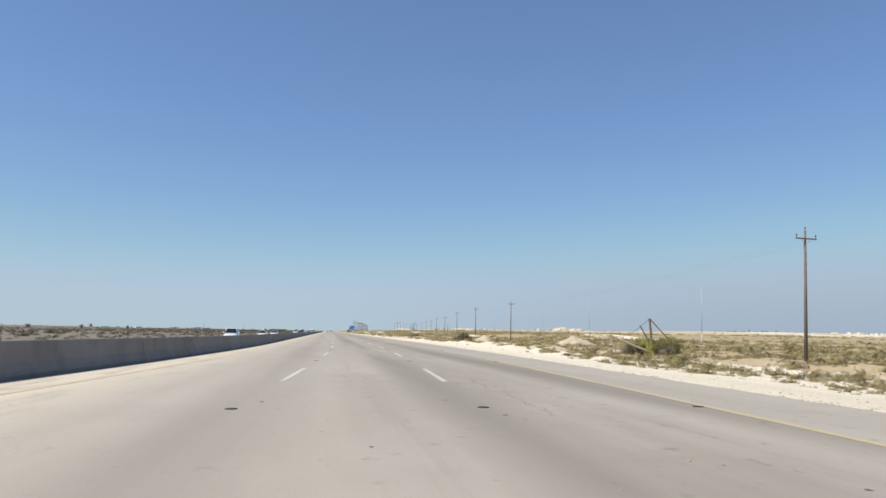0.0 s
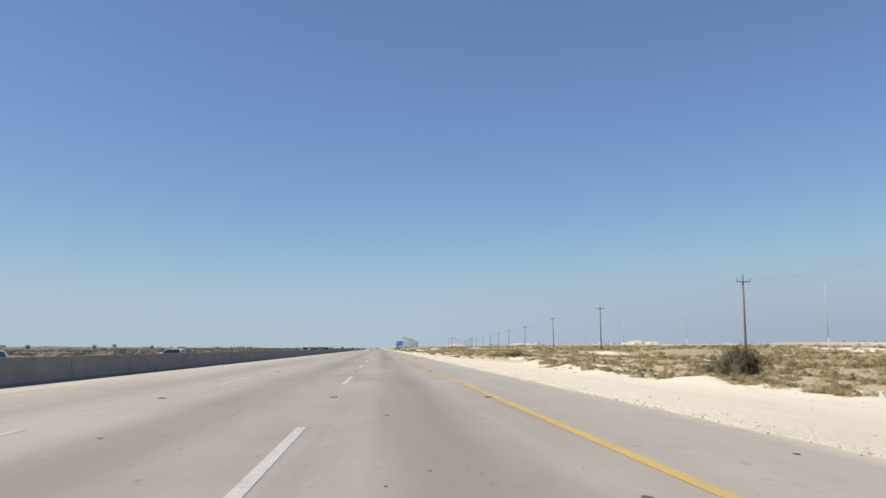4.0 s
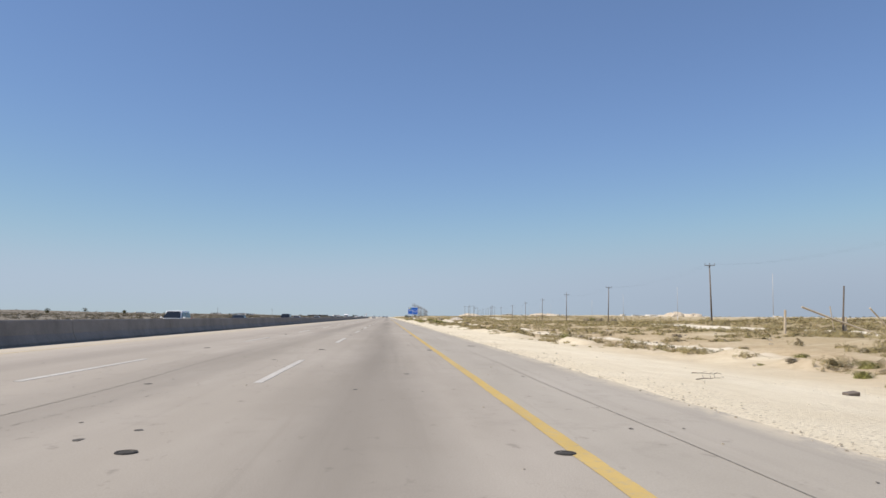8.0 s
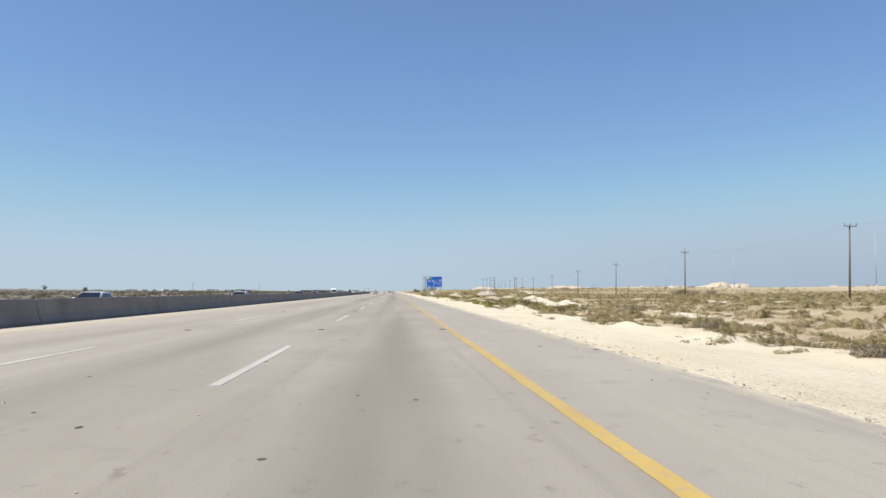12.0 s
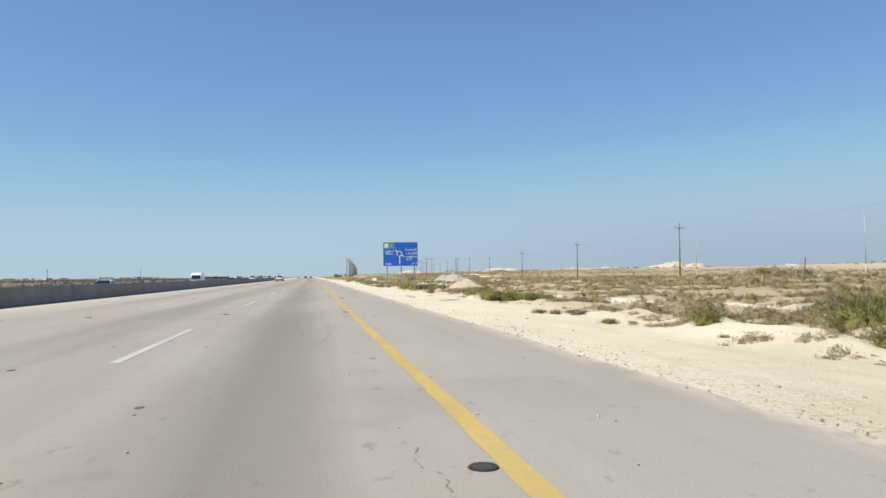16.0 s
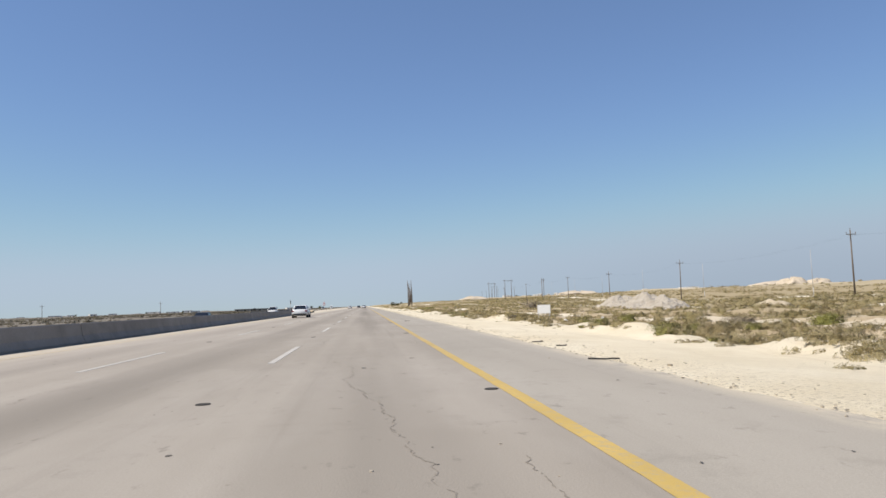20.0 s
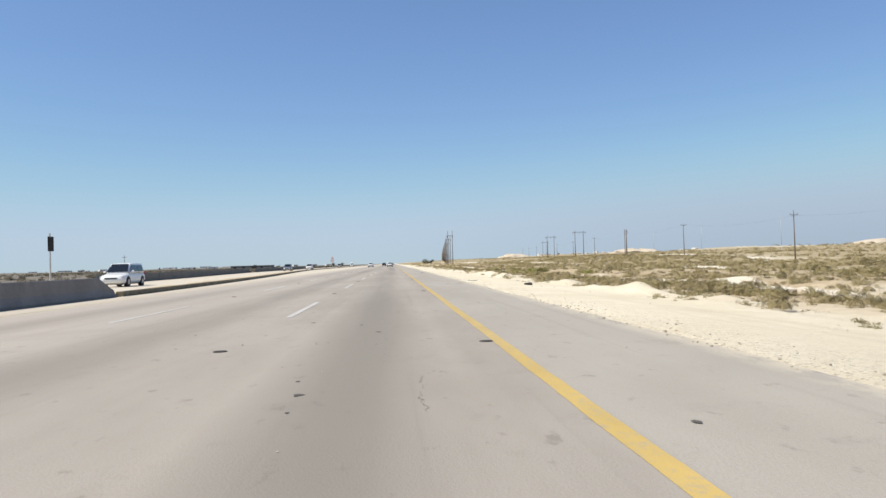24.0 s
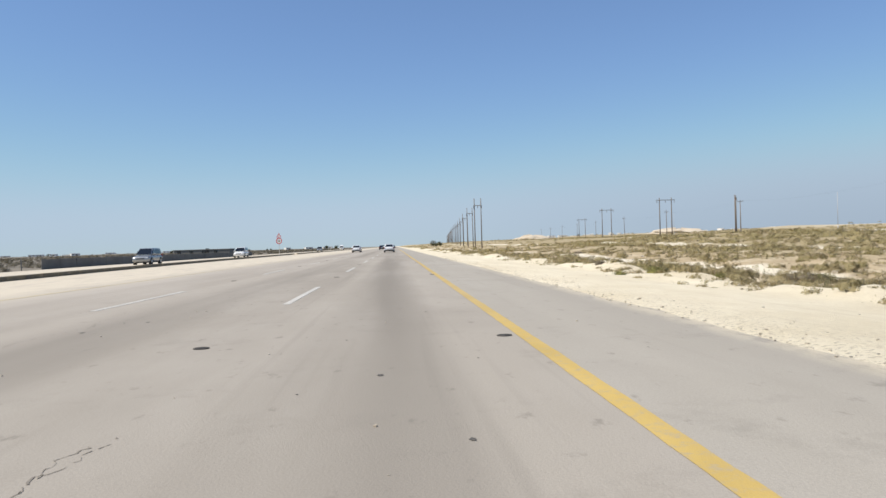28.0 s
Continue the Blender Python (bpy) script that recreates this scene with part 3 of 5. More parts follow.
# wandering cracks and seams in the asphalt
def crack(bm, lat, s0, s1, wide_by, rnd):
    s, x, last = s0, lat, None
    drift = rnd.uniform(-0.03, 0.03)
    while s < s1:
        w = wide_by * rnd.uniform(0.15, 1.0) ** 1.4
        if rnd.random() < 0.16:
            last = None
        a = bm.verts.new(on_road(x - w / 2, s, 0.003))
        b = bm.verts.new(on_road(x + w / 2, s + rnd.uniform(-0.01, 0.01), 0.003))
        if last:
            bm.faces.new((last[0], last[1], b, a))
        last = (a, b)
        step = rnd.uniform(0.03, 0.09)
        s += step
        x += rnd.gauss(drift * step * 3, 0.022)
        if rnd.random() < 0.03:
            x += rnd.uniform(-0.16, 0.16)
            last = None
    return bm


rnd = random.Random(5)
bm = bmesh.new()
for _ in range(120):
    lat = rnd.choice((-1.0, -2.9, -3.4, -4.6, -6.4, -8.6, -1.2, -3.0)) + rnd.gauss(0, 0.35)
    s0 = rnd.uniform(-5, 830)
    crack(bm, lat, s0, s0 + rnd.choice((1.5, 2, 3, 4, 6)), rnd.uniform(0.012, 0.022), rnd)
for lat, s0, s1, w in ((-1.05, 407, 431, 0.06), (-3.0, 410, 418, 0.03), (-1.1, 465, 478, 0.05), (-1.1, 556, 572, 0.07), (-4.6, 546, 556, 0.05),
                       (-5.6, 228, 262, 0.05), (-3.3, 226, 240, 0.04), (-1.0, 755, 775, 0.05), (-3.2, 690, 702, 0.05), (-1.2, 640, 652, 0.05), (-6.3, 765, 790, 0.05), (-1.0, 488, 500, 0.06), (-1.3, 747, 751, 0.05), (-3.6, 750, 754, 0.06), (-8.5, 770, 796, 0.05), (-4.4, 66, 76, 0.05), (-2.2, 66, 74, 0.05), (-1.1, 508, 522, 0.05)):
    crack(bm, lat, s0, s1, w * 0.3, rnd)
    crack(bm, lat + rnd.gauss(0, 0.12), s0 + 1, s0 + (s1 - s0) * 0.4, w * 0.24, rnd)
tagged(part("road_cracks", bm, crack_fill, road), kind="stuff")
bm = bmesh.new()
for _ in range(1500):
    lat, s, r = rnd.choice((-1.8, -1.8, -4.4, -5.5, -9.2, 1.2)) + rnd.gauss(0, 0.8), rnd.uniform(-8, 820), 0.012 + 0.05 * rnd.random() ** 3
    ring = [bm.verts.new(on_road(lat + r * math.cos(a) * rnd.uniform(0.5, 1.2), s + 1.6 * r * math.sin(a) * rnd.uniform(0.5, 1.2), 0.0035)) for a in (0, 1.05, 2.1, 3.14, 4.2, 5.25)]
    bm.faces.new(ring)
tagged(part("tar_flecks", bm, tar_fleck, road), kind="stuff")
bm = stripe(bmesh.new(), -5.75, 224, 266, 0.035, 0.003, 0.7, 0.25)
part("road_seam", bm, seam_fill, road, "dark sealed seam along the lane")
part("road_seam", stripe(bmesh.new(), 1.05, 232, 262, 0.012, 0.003, 0.7, 0.2), seam_fill, shoulder, "thin seam along the shoulder")


def blot(lat, s, rx, ry, seed):
    """A flat stain with a ragged rim."""
    bm = bmesh.new()
    ring = []
    for k in range(28):
        a = k * math.tau / 28
        f = 1 + 0.45 * noise.noise(Vector((math.cos(a) * 2.2, math.sin(a) * 2.2, seed)))
        ring.append(bm.verts.new(on_road(lat + rx * f * math.cos(a), s + ry * f * math.sin(a), 0.002)))
    bm.faces.new(ring)
    return bm


for k, (lat, s, rx, ry) in enumerate(((1.75, 700.0, 0.2, 0.16), (1.3, 700.1, 0.2, 0.1), (2.1, 702.0, 0.22, 0.2), (1.3, 497.0, 0.2, 0.12), (1.6, 264.0, 0.15, 0.5))):
    part("oil_stain", blot(lat, s, rx, ry, 2.7 * k), stain_oil, shoulder, "dark oily stain")
for k, (lat, s, rx, ry) in enumerate(((-3.2, 540.0, 0.06, 0.35), (-1.0, 541.5, 0.08, 0.25), (-1.3, 752.7, 0.10, 0.10), (-1.32, 753.6, 0.09, 0.08), (-1.28, 754.6, 0.09, 0.09), (-4.6, 40.0, 0.05, 0.5), (-5.1, 697.0, 0.12, 0.3))):
    part("oil_stain", blot(lat, s, rx, ry, 50 + 2.7 * k), stain_oil, road, "dark oily stain")


# ---- median barrier, kerb, fence ----
def barrier_profile(scale=1.0):
    half = [(0.30, -0.05), (0.30, 0.075), (0.175, 0.33), (0.115, 0.78), (0.085, 0.82)]
    right = [(x, z * scale if z > 0 else z) for x, z in half]
    return right + [(-x, z) for x, z in reversed(right)]


SECTION = 12.0
BARRIER_AT = -13.34


def barrier_mesh(length, gap, slope=False):
    bm = bmesh.new()
    cuts = [(-length / 2 + gap, 0.96), (-length / 2 + gap + 0.03, 1.0), (length / 2 - gap - 0.03, 1.0), (length / 2 - gap, 0.96)]
    if slope:
        cuts = [(-length / 2 + gap, 1.0), (length / 2 - 1.5, 1.0), (length / 2, 0.35)]
    loft(bm, [[Vector((x * (0.97 if f == 0.96 else 1), y, z)) for x, z in barrier_profile(f)] for y, f in cuts])
    return finish_mesh("barrier_section", bm, concrete)


barrier = thing("median_barrier", pose(0, 0, 0), "grey stained concrete median barrier in long sections", "barrier", kind="structure")
plain_section, end_section = barrier_mesh(SECTION, 0.018), barrier_mesh(SECTION, 0.018, True)
key_bm = bmesh.new()
count = int((END + 150) / SECTION)
for k in range(count):
    mid = END - SECTION * (k + 0.5)
    p, q, m = on_road(BARRIER_AT, mid - 6), on_road(BARRIER_AT, mid + 6), on_road(BARRIER_AT, mid)
    part("barrier_section", end_section if k == 0 else plain_section, None, barrier,
         at=pose(m.x, m.y, (p.z + q.z) / 2, math.degrees(math.atan2(q.z - p.z, 12)), 0, -math.degrees(math.atan2(q.x - p.x, 12))))
    block(key_bm, (p.x, p.y, p.z + 0.36), (0.20, 0.10, 0.76))
tagged(part("barrier_joints", key_bm, joint_dark, barrier), kind="stuff")

kerb = thing("kerb", pose(0, 0, 0), "faded dark painted concrete kerb beside the sandy median", "kerb", kind="structure")
stone = finish_mesh("kerb_stone", block(bmesh.new(), (0, 0, 0.02), (0.32, 1.985, 0.40), 0.03), kerb_paint)
for k in range(110):
    s = END + 1.0 + 2.0 * k
    p, q = on_road(left_edge(s - 1) - 0.12, s - 1), on_road(left_edge(s + 1) - 0.12, s + 1)
    m = (p + q) / 2
    part("kerb_stone", stone, None, kerb, at=pose(m.x, m.y, 0.0, 0, 0, -math.degrees(math.atan2(q.x - p.x, 2))))
bm = bmesh.new()
loft(bm, [[on_road(left_edge(s) - 0.28, s, 0.22), on_road(left_edge(s) + 0.04, s, 0.22), on_road(left_edge(s) + 0.04, s, -0.18), on_road(left_edge(s) - 0.28, s, -0.18)] for s in (922, 1300, 2500)])
tagged(part("far_kerb", bm, kerb_paint, kerb), kind="stuff")

fence = thing("roadside_fence", pose(0, 0, 0), "low grey weathered fence of posts and panels", "fence")
post_mesh = finish_mesh("fence_post", rod(bmesh.new(), (0, 0, -0.3), (0, 0, 1.12), 0.055, 0.05, 8), fence_grey)
panel_mesh = finish_mesh("fence_panel", block(bmesh.new(), (0, 0, 0.5), (0.05, 3.9, 1.0), 0.01), fence_grey)
rnd = random.Random(11)
for k in range(54):
    s = 734 + 4.0 * k
    p = spot(far_rim(s) - 1.6, s)
    part("fence_post", post_mesh, None, fence, at=pose(p.x, p.y, p.z, rnd.gauss(0, 1.2), rnd.gauss(0, 1.2)))
    if 26 <= k <= 27:
        continue
    p = spot(far_rim(s + 2) - 1.6, s + 2)
    part("fence_panel", panel_mesh, None, fence, at=pose(p.x, p.y, p.z - 0.02, 0, rnd.gauss(0, 1.0), -math.degrees(math.atan2(far_rim(s + 4) - far_rim(s), 4))))


# ---- road studs: worn round sockets ----
def road_stud():
    ob = thing("road_stud", pose(0, -30, 0), "dark worn round road stud socket set in the asphalt", "road stud", "studs along the lane lines")
    bm = bmesh.new()
    n = 14
    rings = []
    for r, z in ((0.09, 0.0), (0.082, 0.010), (0.07, 0.010), (0.062, 0.006)):
        rings.append([Vector((r * math.cos(k * math.tau / n), r * 1.05 * math.sin(k * math.tau / n), z)) for k in range(n)])
    loft(bm, rings, False)
    part("rim", bm, rubber, ob)
    bm = bmesh.new()
    loft(bm, [[Vector((r * math.cos(k * math.tau / n), r * math.sin(k * math.tau / n), z)) for k in range(n)] for r, z in ((0.068, 0.004), (0.045, 0.009))])
    part("cap", bm, joint_dark, ob, "dark bitumen pad")
    return ob


stud = road_stud()
rnd = random.Random(3)
for k in range(0, 48):
    for lat in (-0.23, -LANE, -2 * LANE):
        m = on_road(lat + rnd.gauss(0, 0.03), PHASE + PERIOD * (k - 1) + 6 + rnd.gauss(0, 0.15), 0.001)
        if k == 0 and lat == -0.23:
            stud.matrix_basis = pose(m.x, m.y, m.z)
        else:
            copy_thing(stud, pose(m.x, m.y, m.z, 0, 0, rnd.uniform(0, 360)))


# ---- signs ----
def letters(text, height, material, parent, name, at, width=None, slant=0.0):
    """Flat raised lettering, its lower left corner at the given place on an upright board."""
    curve = bpy.data.curves.new(name, "FONT")
    curve.body, curve.size, curve.extrude, curve.resolution_u = text, 1.0, 0.0, 3
    curve.offset = 0.012
    tmp = new(name, curve)
    me = bpy.data.meshes.new_from_object(tmp.evaluated_get(bpy.context.evaluated_depsgraph_get()))
    bpy.data.objects.remove(tmp)
    co = np.array([v.co[:] for v in me.vertices])
    lo, hi = co.min(axis=0), co.max(axis=0)
    kz = height / (hi[1] - lo[1])
    kx = kz if width is None else width / (hi[0] - lo[0])
    for v in me.vertices:
        v.co = ((v.co.x - lo[0]) * kx, -0.004, (v.co.y - lo[1]) * kz)
    me.materials.clear()
    me.materials.append(material)
    ob = new(name, me)
    ob.parent = parent
    ob.matrix_basis = pose(*at)
    return ob


def outline_plate(bm, w, h, r, y, grow=0.0, n=5):
    """A rounded upright plate of that size, facing -y."""
    pts = []
    for cx, cz, a0 in ((w / 2 - r, h / 2 - r, 0), (-w / 2 + r, h / 2 - r, 90), (-w / 2 + r, -h / 2 + r, 180), (w / 2 - r, -h / 2 + r, 270)):
        for k in range(n):
            a = radians(a0 + 90 * k / (n - 1))
            pts.append((cx + (r + grow) * math.cos(a), cz + (r + grow) * math.sin(a)))
    return pts


def plate(w, h, r, y0, y1):
    bm = bmesh.new()
    pts = outline_plate(bm, w, h, r, 0)
    loft(bm, [[Vector((x, y, z)) for x, z in pts] for y in (y0, y1)])
    return bm


def frame_ring(w, h, r, band, y0, y1):
    """A band round a rounded plate."""
    bm = bmesh.new()
    a, b = outline_plate(bm, w, h, r, 0), outline_plate(bm, w, h, r, 0, -band)
    va = [bm.verts.new((x, y0, z)) for x, z in a]
    vb = [bm.verts.new((x, y0, z)) for x, z in b]
    vc = [bm.verts.new((x, y1, z)) for x, z in a]
    for k in range(len(a)):
        j = (k + 1) % len(a)
        bm.faces.new((va[k], vb[k], vb[j], va[j]))
        bm.faces.new((va[k], va[j], vc[j], vc[k]))
    return bm


def bar_flat(bm, a, b, wide_by, y):
    """A flat stroke in the plane of an upright board."""
    a, b = Vector((a[0], y, a[1])), Vector((b[0], y, b[1]))
    side = (b - a).cross(Vector((0, 1, 0))).normalized() * wide_by / 2
    bm.faces.new([bm.verts.new(p) for p in (a - side, a + side, b + side, b - side)])


def arrow_flat(bm, a, b, wide_by, head, y):
    way = Vector((b[0] - a[0], 0, b[1] - a[1])).normalized()
    tip = Vector((b[0], y, b[1]))
    neck = tip - way * head
    bar_flat(bm, a, (neck.x, neck.z), wide_by, y)
    side = way.cross(Vector((0, 1, 0))) * head * 0.62
    bm.faces.new([bm.verts.new(p) for p in (neck - side, neck + side, tip)])


BOARD_W, BOARD_H, BOARD_LOW = 4.15, 2.9, 2.15


def direction_sign(lat, s):
    foot = spot(lat, s)
    ob = thing("direction_sign", pose(foot.x, foot.y, foot.z, 0, 0, -4), "large blue direction sign with white roundabout diagram on steel posts", "road sign")
    low = BOARD_LOW - foot.z
    mid = low + BOARD_H / 2
    for f in (0.12, 0.52, 0.89):
        bm = bmesh.new()
        x = (f - 0.5) * BOARD_W
        block(bm, (x, 0.10, (low + BOARD_H * 0.9) / 2 - 0.3), (0.13, 0.012, low + BOARD_H * 0.9 + 0.6))
        block(bm, (x - 0.065, 0.10, (low + BOARD_H * 0.9) / 2 - 0.3), (0.012, 0.13, low + BOARD_H * 0.9 + 0.6))
        block(bm, (x + 0.065, 0.10, (low + BOARD_H * 0.9) / 2 - 0.3), (0.012, 0.13, low + BOARD_H * 0.9 + 0.6))
        part("post", bm, steel, ob, "galvanised steel post")
        part("footing", block(bmesh.new(), (x, 0.1, 0.02), (0.5, 0.5, 0.3), 0.04), concrete, ob, "concrete footing")
    for z in (low + 0.35, mid, low + BOARD_H - 0.35):
        part("rail", block(bmesh.new(), (0, 0.022, z), (BOARD_W - 0.1, 0.03, 0.07)), steel, ob, "steel back rail")
    board = part("board", plate(BOARD_W, BOARD_H, 0.12, 0, 0.008), sign_blue, ob, "blue reflective board", at=pose(0, -0.004, mid))
    part("border", frame_ring(BOARD_W, BOARD_H, 0.12, 0.055, -0.003, 0.004), sign_white, board, "white border")

    def bx(px):
        return (px - 301) / 378 * BOARD_W

    def bz(py):
        return (212.5 - py) / 265 * BOARD_H
    bm = bmesh.new()
    n, cx, cz, r0, r1 = 30, bx(288), bz(208), 0.33, 0.245
    outer = [bm.verts.new((cx + r0 * math.cos(k * math.tau / n), -0.003, cz + r0 * math.sin(k * math.tau / n))) for k in range(n)]
    inner = [bm.verts.new((cx + r1 * math.cos(k * math.tau / n), -0.003, cz + r1 * math.sin(k * math.tau / n))) for k in range(n)]
    for k in range(n):
        if 19 <= k <= 20:
            continue
        j = (k + 1) % n
        bm.faces.new((outer[k], inner[k], inner[j], outer[j]))
    bar_flat(bm, (bx(292), bz(234)), (bx(293), bz(323)), 0.10, -0.003)
    arrow_flat(bm, (bx(271), bz(191)), (bx(243), bz(164)), 0.10, 0.20, -0.003)
    arrow_flat(bm, (bx(308), bz(222)), (bx(343), bz(242)), 0.10, 0.20, -0.003)
    part("roundabout_diagram", bm, sign_white, board, "white roundabout diagram with arrows")

    def words(text, x0, x1, y0, y1, name="lettering", material=sign_white):
        letters(text, bz(y0) - bz(y1), material, board, name, (bx(x0), -0.001, bz(y1)), bx(x1) - bx(x0))
    words("SAFWA", 143, 221, 201, 221)
    words("AWAMIYAH", 358, 475, 234, 252)
    words("QATIF", 359, 425, 263, 282)
    words("10KM", 142, 199, 307, 326)
    words("\ufeef\ufeee\ufed4\ufebb", 135, 229, 166, 197)
    words("\ufe94\ufef4\ufee3\ufe8d\ufeee\ufecc\ufedf\ufe8d", 353, 471, 151, 184)
    words("\ufed2\ufef4\ufec4\ufed8\ufedf\ufe8d", 356, 473, 190, 221)
    words("\ufee2\ufedb", 424, 456, 299, 330)
    words("\u0661\u0660", 467, 489, 303, 320)
    panel = part("route_panel", plate(bx(233) - bx(125), bz(90) - bz(150), 0.03, -0.003, 0.001), sign_green, ob, "green and white route panel", at=pose((bx(125) + bx(233)) / 2, -0.006, mid + (bz(90) + bz(150)) / 2))
    pw, ph = bx(233) - bx(125), bz(90) - bz(150)
    part("panel_border", frame_ring(pw, ph, 0.03, 0.022, -0.006, 0.0), sign_white, panel, "white border")
    bm = bmesh.new()
    shield = [(-0.46, -0.42), (-0.06, -0.42), (-0.06, 0.12), (-0.17, 0.38), (-0.35, 0.38), (-0.46, 0.12)]
    bm.faces.new([bm.verts.new((x * pw, -0.006, z * ph)) for x, z in shield])
    bar_flat(bm, (-0.005 * pw, -0.48 * ph), (-0.005 * pw, 0.48 * ph), 0.02, -0.006)
    bar_flat(bm, (0, 0.02 * ph), (0.49 * pw, 0.02 * ph), 0.02, -0.006)
    part("route_shield", bm, sign_white, panel, "white route shield")
    letters("\u0666\u0660\u0665", 0.15, ink_black, panel, "route_number", (-0.41 * pw, -0.006, -0.3 * ph), 0.30 * pw)
    letters("N", 0.20, sign_white, panel, "lettering", (0.18 * pw, -0.003, -0.36 * ph), 0.14 * pw)
    letters("\ufedd\ufe8e\ufee4\ufeb7", 0.18, sign_white, panel, "lettering", (0.07 * pw, -0.003, 0.12 * ph), 0.36 * pw)
    return ob


direction_sign(9.08, 538.1)


def notice_board(lat, s, w, h, low, label):
    foot = spot(lat, s)
    ob = thing("notice_board", pose(foot.x, foot.y, foot.z, 0, 0, -24), label, "sign board")
    for x in (-w * 0.42, w * 0.42):
        part("leg", rod(bmesh.new(), (x, 0.03, -0.3), (x, 0.03, low + h - 0.05), 0.03, n=8), steel, ob, "thin steel leg")
    part("panel", block(bmesh.new(), (0, 0, low + h / 2), (w, 0.02, h), 0.006), sign_white, ob)
    part("frame", frame_ring(w + 0.02, h + 0.02, 0.02, 0.03, -0.014, 0.012), steel, ob, "thin metal frame", at=pose(0, 0, low + h / 2))
    return ob


notice_board(12.5, 614.1, 1.05, 0.70, 0.42, "blank white notice board on two thin legs in the sand")


def limit_sign(lat, s):
    foot = on_road(lat, s, 0.06)
    ob = thing("speed_limit_sign", pose(foot.x, foot.y, foot.z - 0.1), "round red-ringed speed limit sign under a warning triangle on a pole", "road sign")
    part("pole", rod(bmesh.new(), (0, 0.05, -0.3), (0, 0.05, 4.3), 0.045, n=10), steel, ob, "grey steel pole")
    n = 28
    for name, r0, r1, y, mat, label in (("disc", 0.0, 0.60, 0.0, sign_white, "white disc"), ("ring", 0.46, 0.60, -0.004, sign_red, "red ring")):
        bm = bmesh.new()
        if r0 == 0:
            loft(bm, [[Vector((r1 * math.cos(k * math.tau / n), yy, r1 * math.sin(k * math.tau / n))) for k in range(n)] for yy in (0.0, 0.008)])
        else:
            a = [bm.verts.new((r0 * math.cos(k * math.tau / n), y, r0 * math.sin(k * math.tau / n))) for k in range(n)]
            b = [bm.verts.new((r1 * math.cos(k * math.tau / n), y, r1 * math.sin(k * math.tau / n))) for k in range(n)]
            for k in range(n):
                bm.faces.new((a[k], a[(k + 1) % n], b[(k + 1) % n], b[k]))
        part(name, bm, mat, ob, label, at=pose(0, 0, 2.95))
    bm = bmesh.new()
    for x in (-0.15, 0.13):
        bar_flat(bm, (x, -0.22), (x, 0.22), 0.12, -0.004)
    part("figures", bm, ink_black, ob, "black figures", at=pose(0, 0, 2.95))
    for name, k, y, mat, label in (("triangle", 1.0, 0.0, sign_red, "red triangle"), ("triangle_face", 0.62, -0.006, sign_white, "white triangle face")):
        bm = bmesh.new()
        loft(bm, [[Vector((x * k, yy, z * k)) for x, z in ((-0.5, -0.3), (0.5, -0.3), (0.0, 0.55))] for yy in (y, y + 0.006)])
        part(name, bm, mat, ob, label, at=pose(0, 0, 3.93))
    ob.scale = (0.82, 0.82, 0.86)
    return ob


limit_sign(-20.6, 894.5)


def marker_post(lat, s):
    foot = on_road(lat, s, 0)
    ob = thing("marker_post", pose(foot.x, foot.y, foot.z, 0, 0, 74), "narrow dark marker board on a thin grey post behind the barrier", "marker post")
    part("pole", rod(bmesh.new(), (0, 0, -0.3), (0, 0, 2.75), 0.035, n=8), steel, ob, "thin grey pole")
    part("panel", plate(0.34, 0.62, 0.03, -0.05, -0.042), ink_black, ob, "dark board", at=pose(0, 0, 2.3))
    return ob


marker_post(-15.8, 696.0)


# ---- power poles ----
def power_pole(height, arm_drop, arm, label):
    ob = thing("power_pole", pose(0, 0, -50), label, "utility pole", "power poles along the road")
    part("pole", rod(bmesh.new(), (0, 0, -0.8), (0, 0, height), 0.17, 0.10, 10), pole_wood, ob, smooth=True)
    z = height - arm_drop
    part("crossarm", block(bmesh.new(), (0, -0.14, z), (arm, 0.10, 0.12), 0.012), pole_wood, ob, "wooden crossarm")
    for x in (-0.45, 0.45):
        part("brace", rod(bmesh.new(), (x, -0.14, z - 0.05), (0, -0.12, z - 0.65), 0.018, n=6), steel, ob, "flat steel brace")
    spots = [(-arm / 2 + 0.08, -0.14, z + 0.06), (arm / 2 - 0.08, -0.14, z + 0.06)] + ([(0, 0, height)] if arm_drop > 0.3 else [(0, -0.14, z + 0.06)])
    for p in spots:
        bm = bmesh.new()
        bent_rod(bm, [(p[0], p[1], p[2]), (p[0], p[1], p[2] + 0.12), (p[0], p[1], p[2] + 0.16), (p[0], p[1], p[2] + 0.34)], [0.02, 0.02, 0.07, 0.045], 8)
        part("insulator", bm, insulator_glaze, ob, "brown glazed insulator")
    return ob


POLES = ((33.8, 55.6), (47.2, 213), (53.7, 298.6), (57.3, 363.7), (64.2, 447.7), (69.7, 520), (76.6, 597), (83.0, 674.2), (89.3, 757.3), (92.0, 826), (98.6, 905.7), (107.3, 993.3),
         (117, 1080), (126, 1165), (134, 1250), (143, 1335), (151, 1420), (160, 1510), (169, 1600))


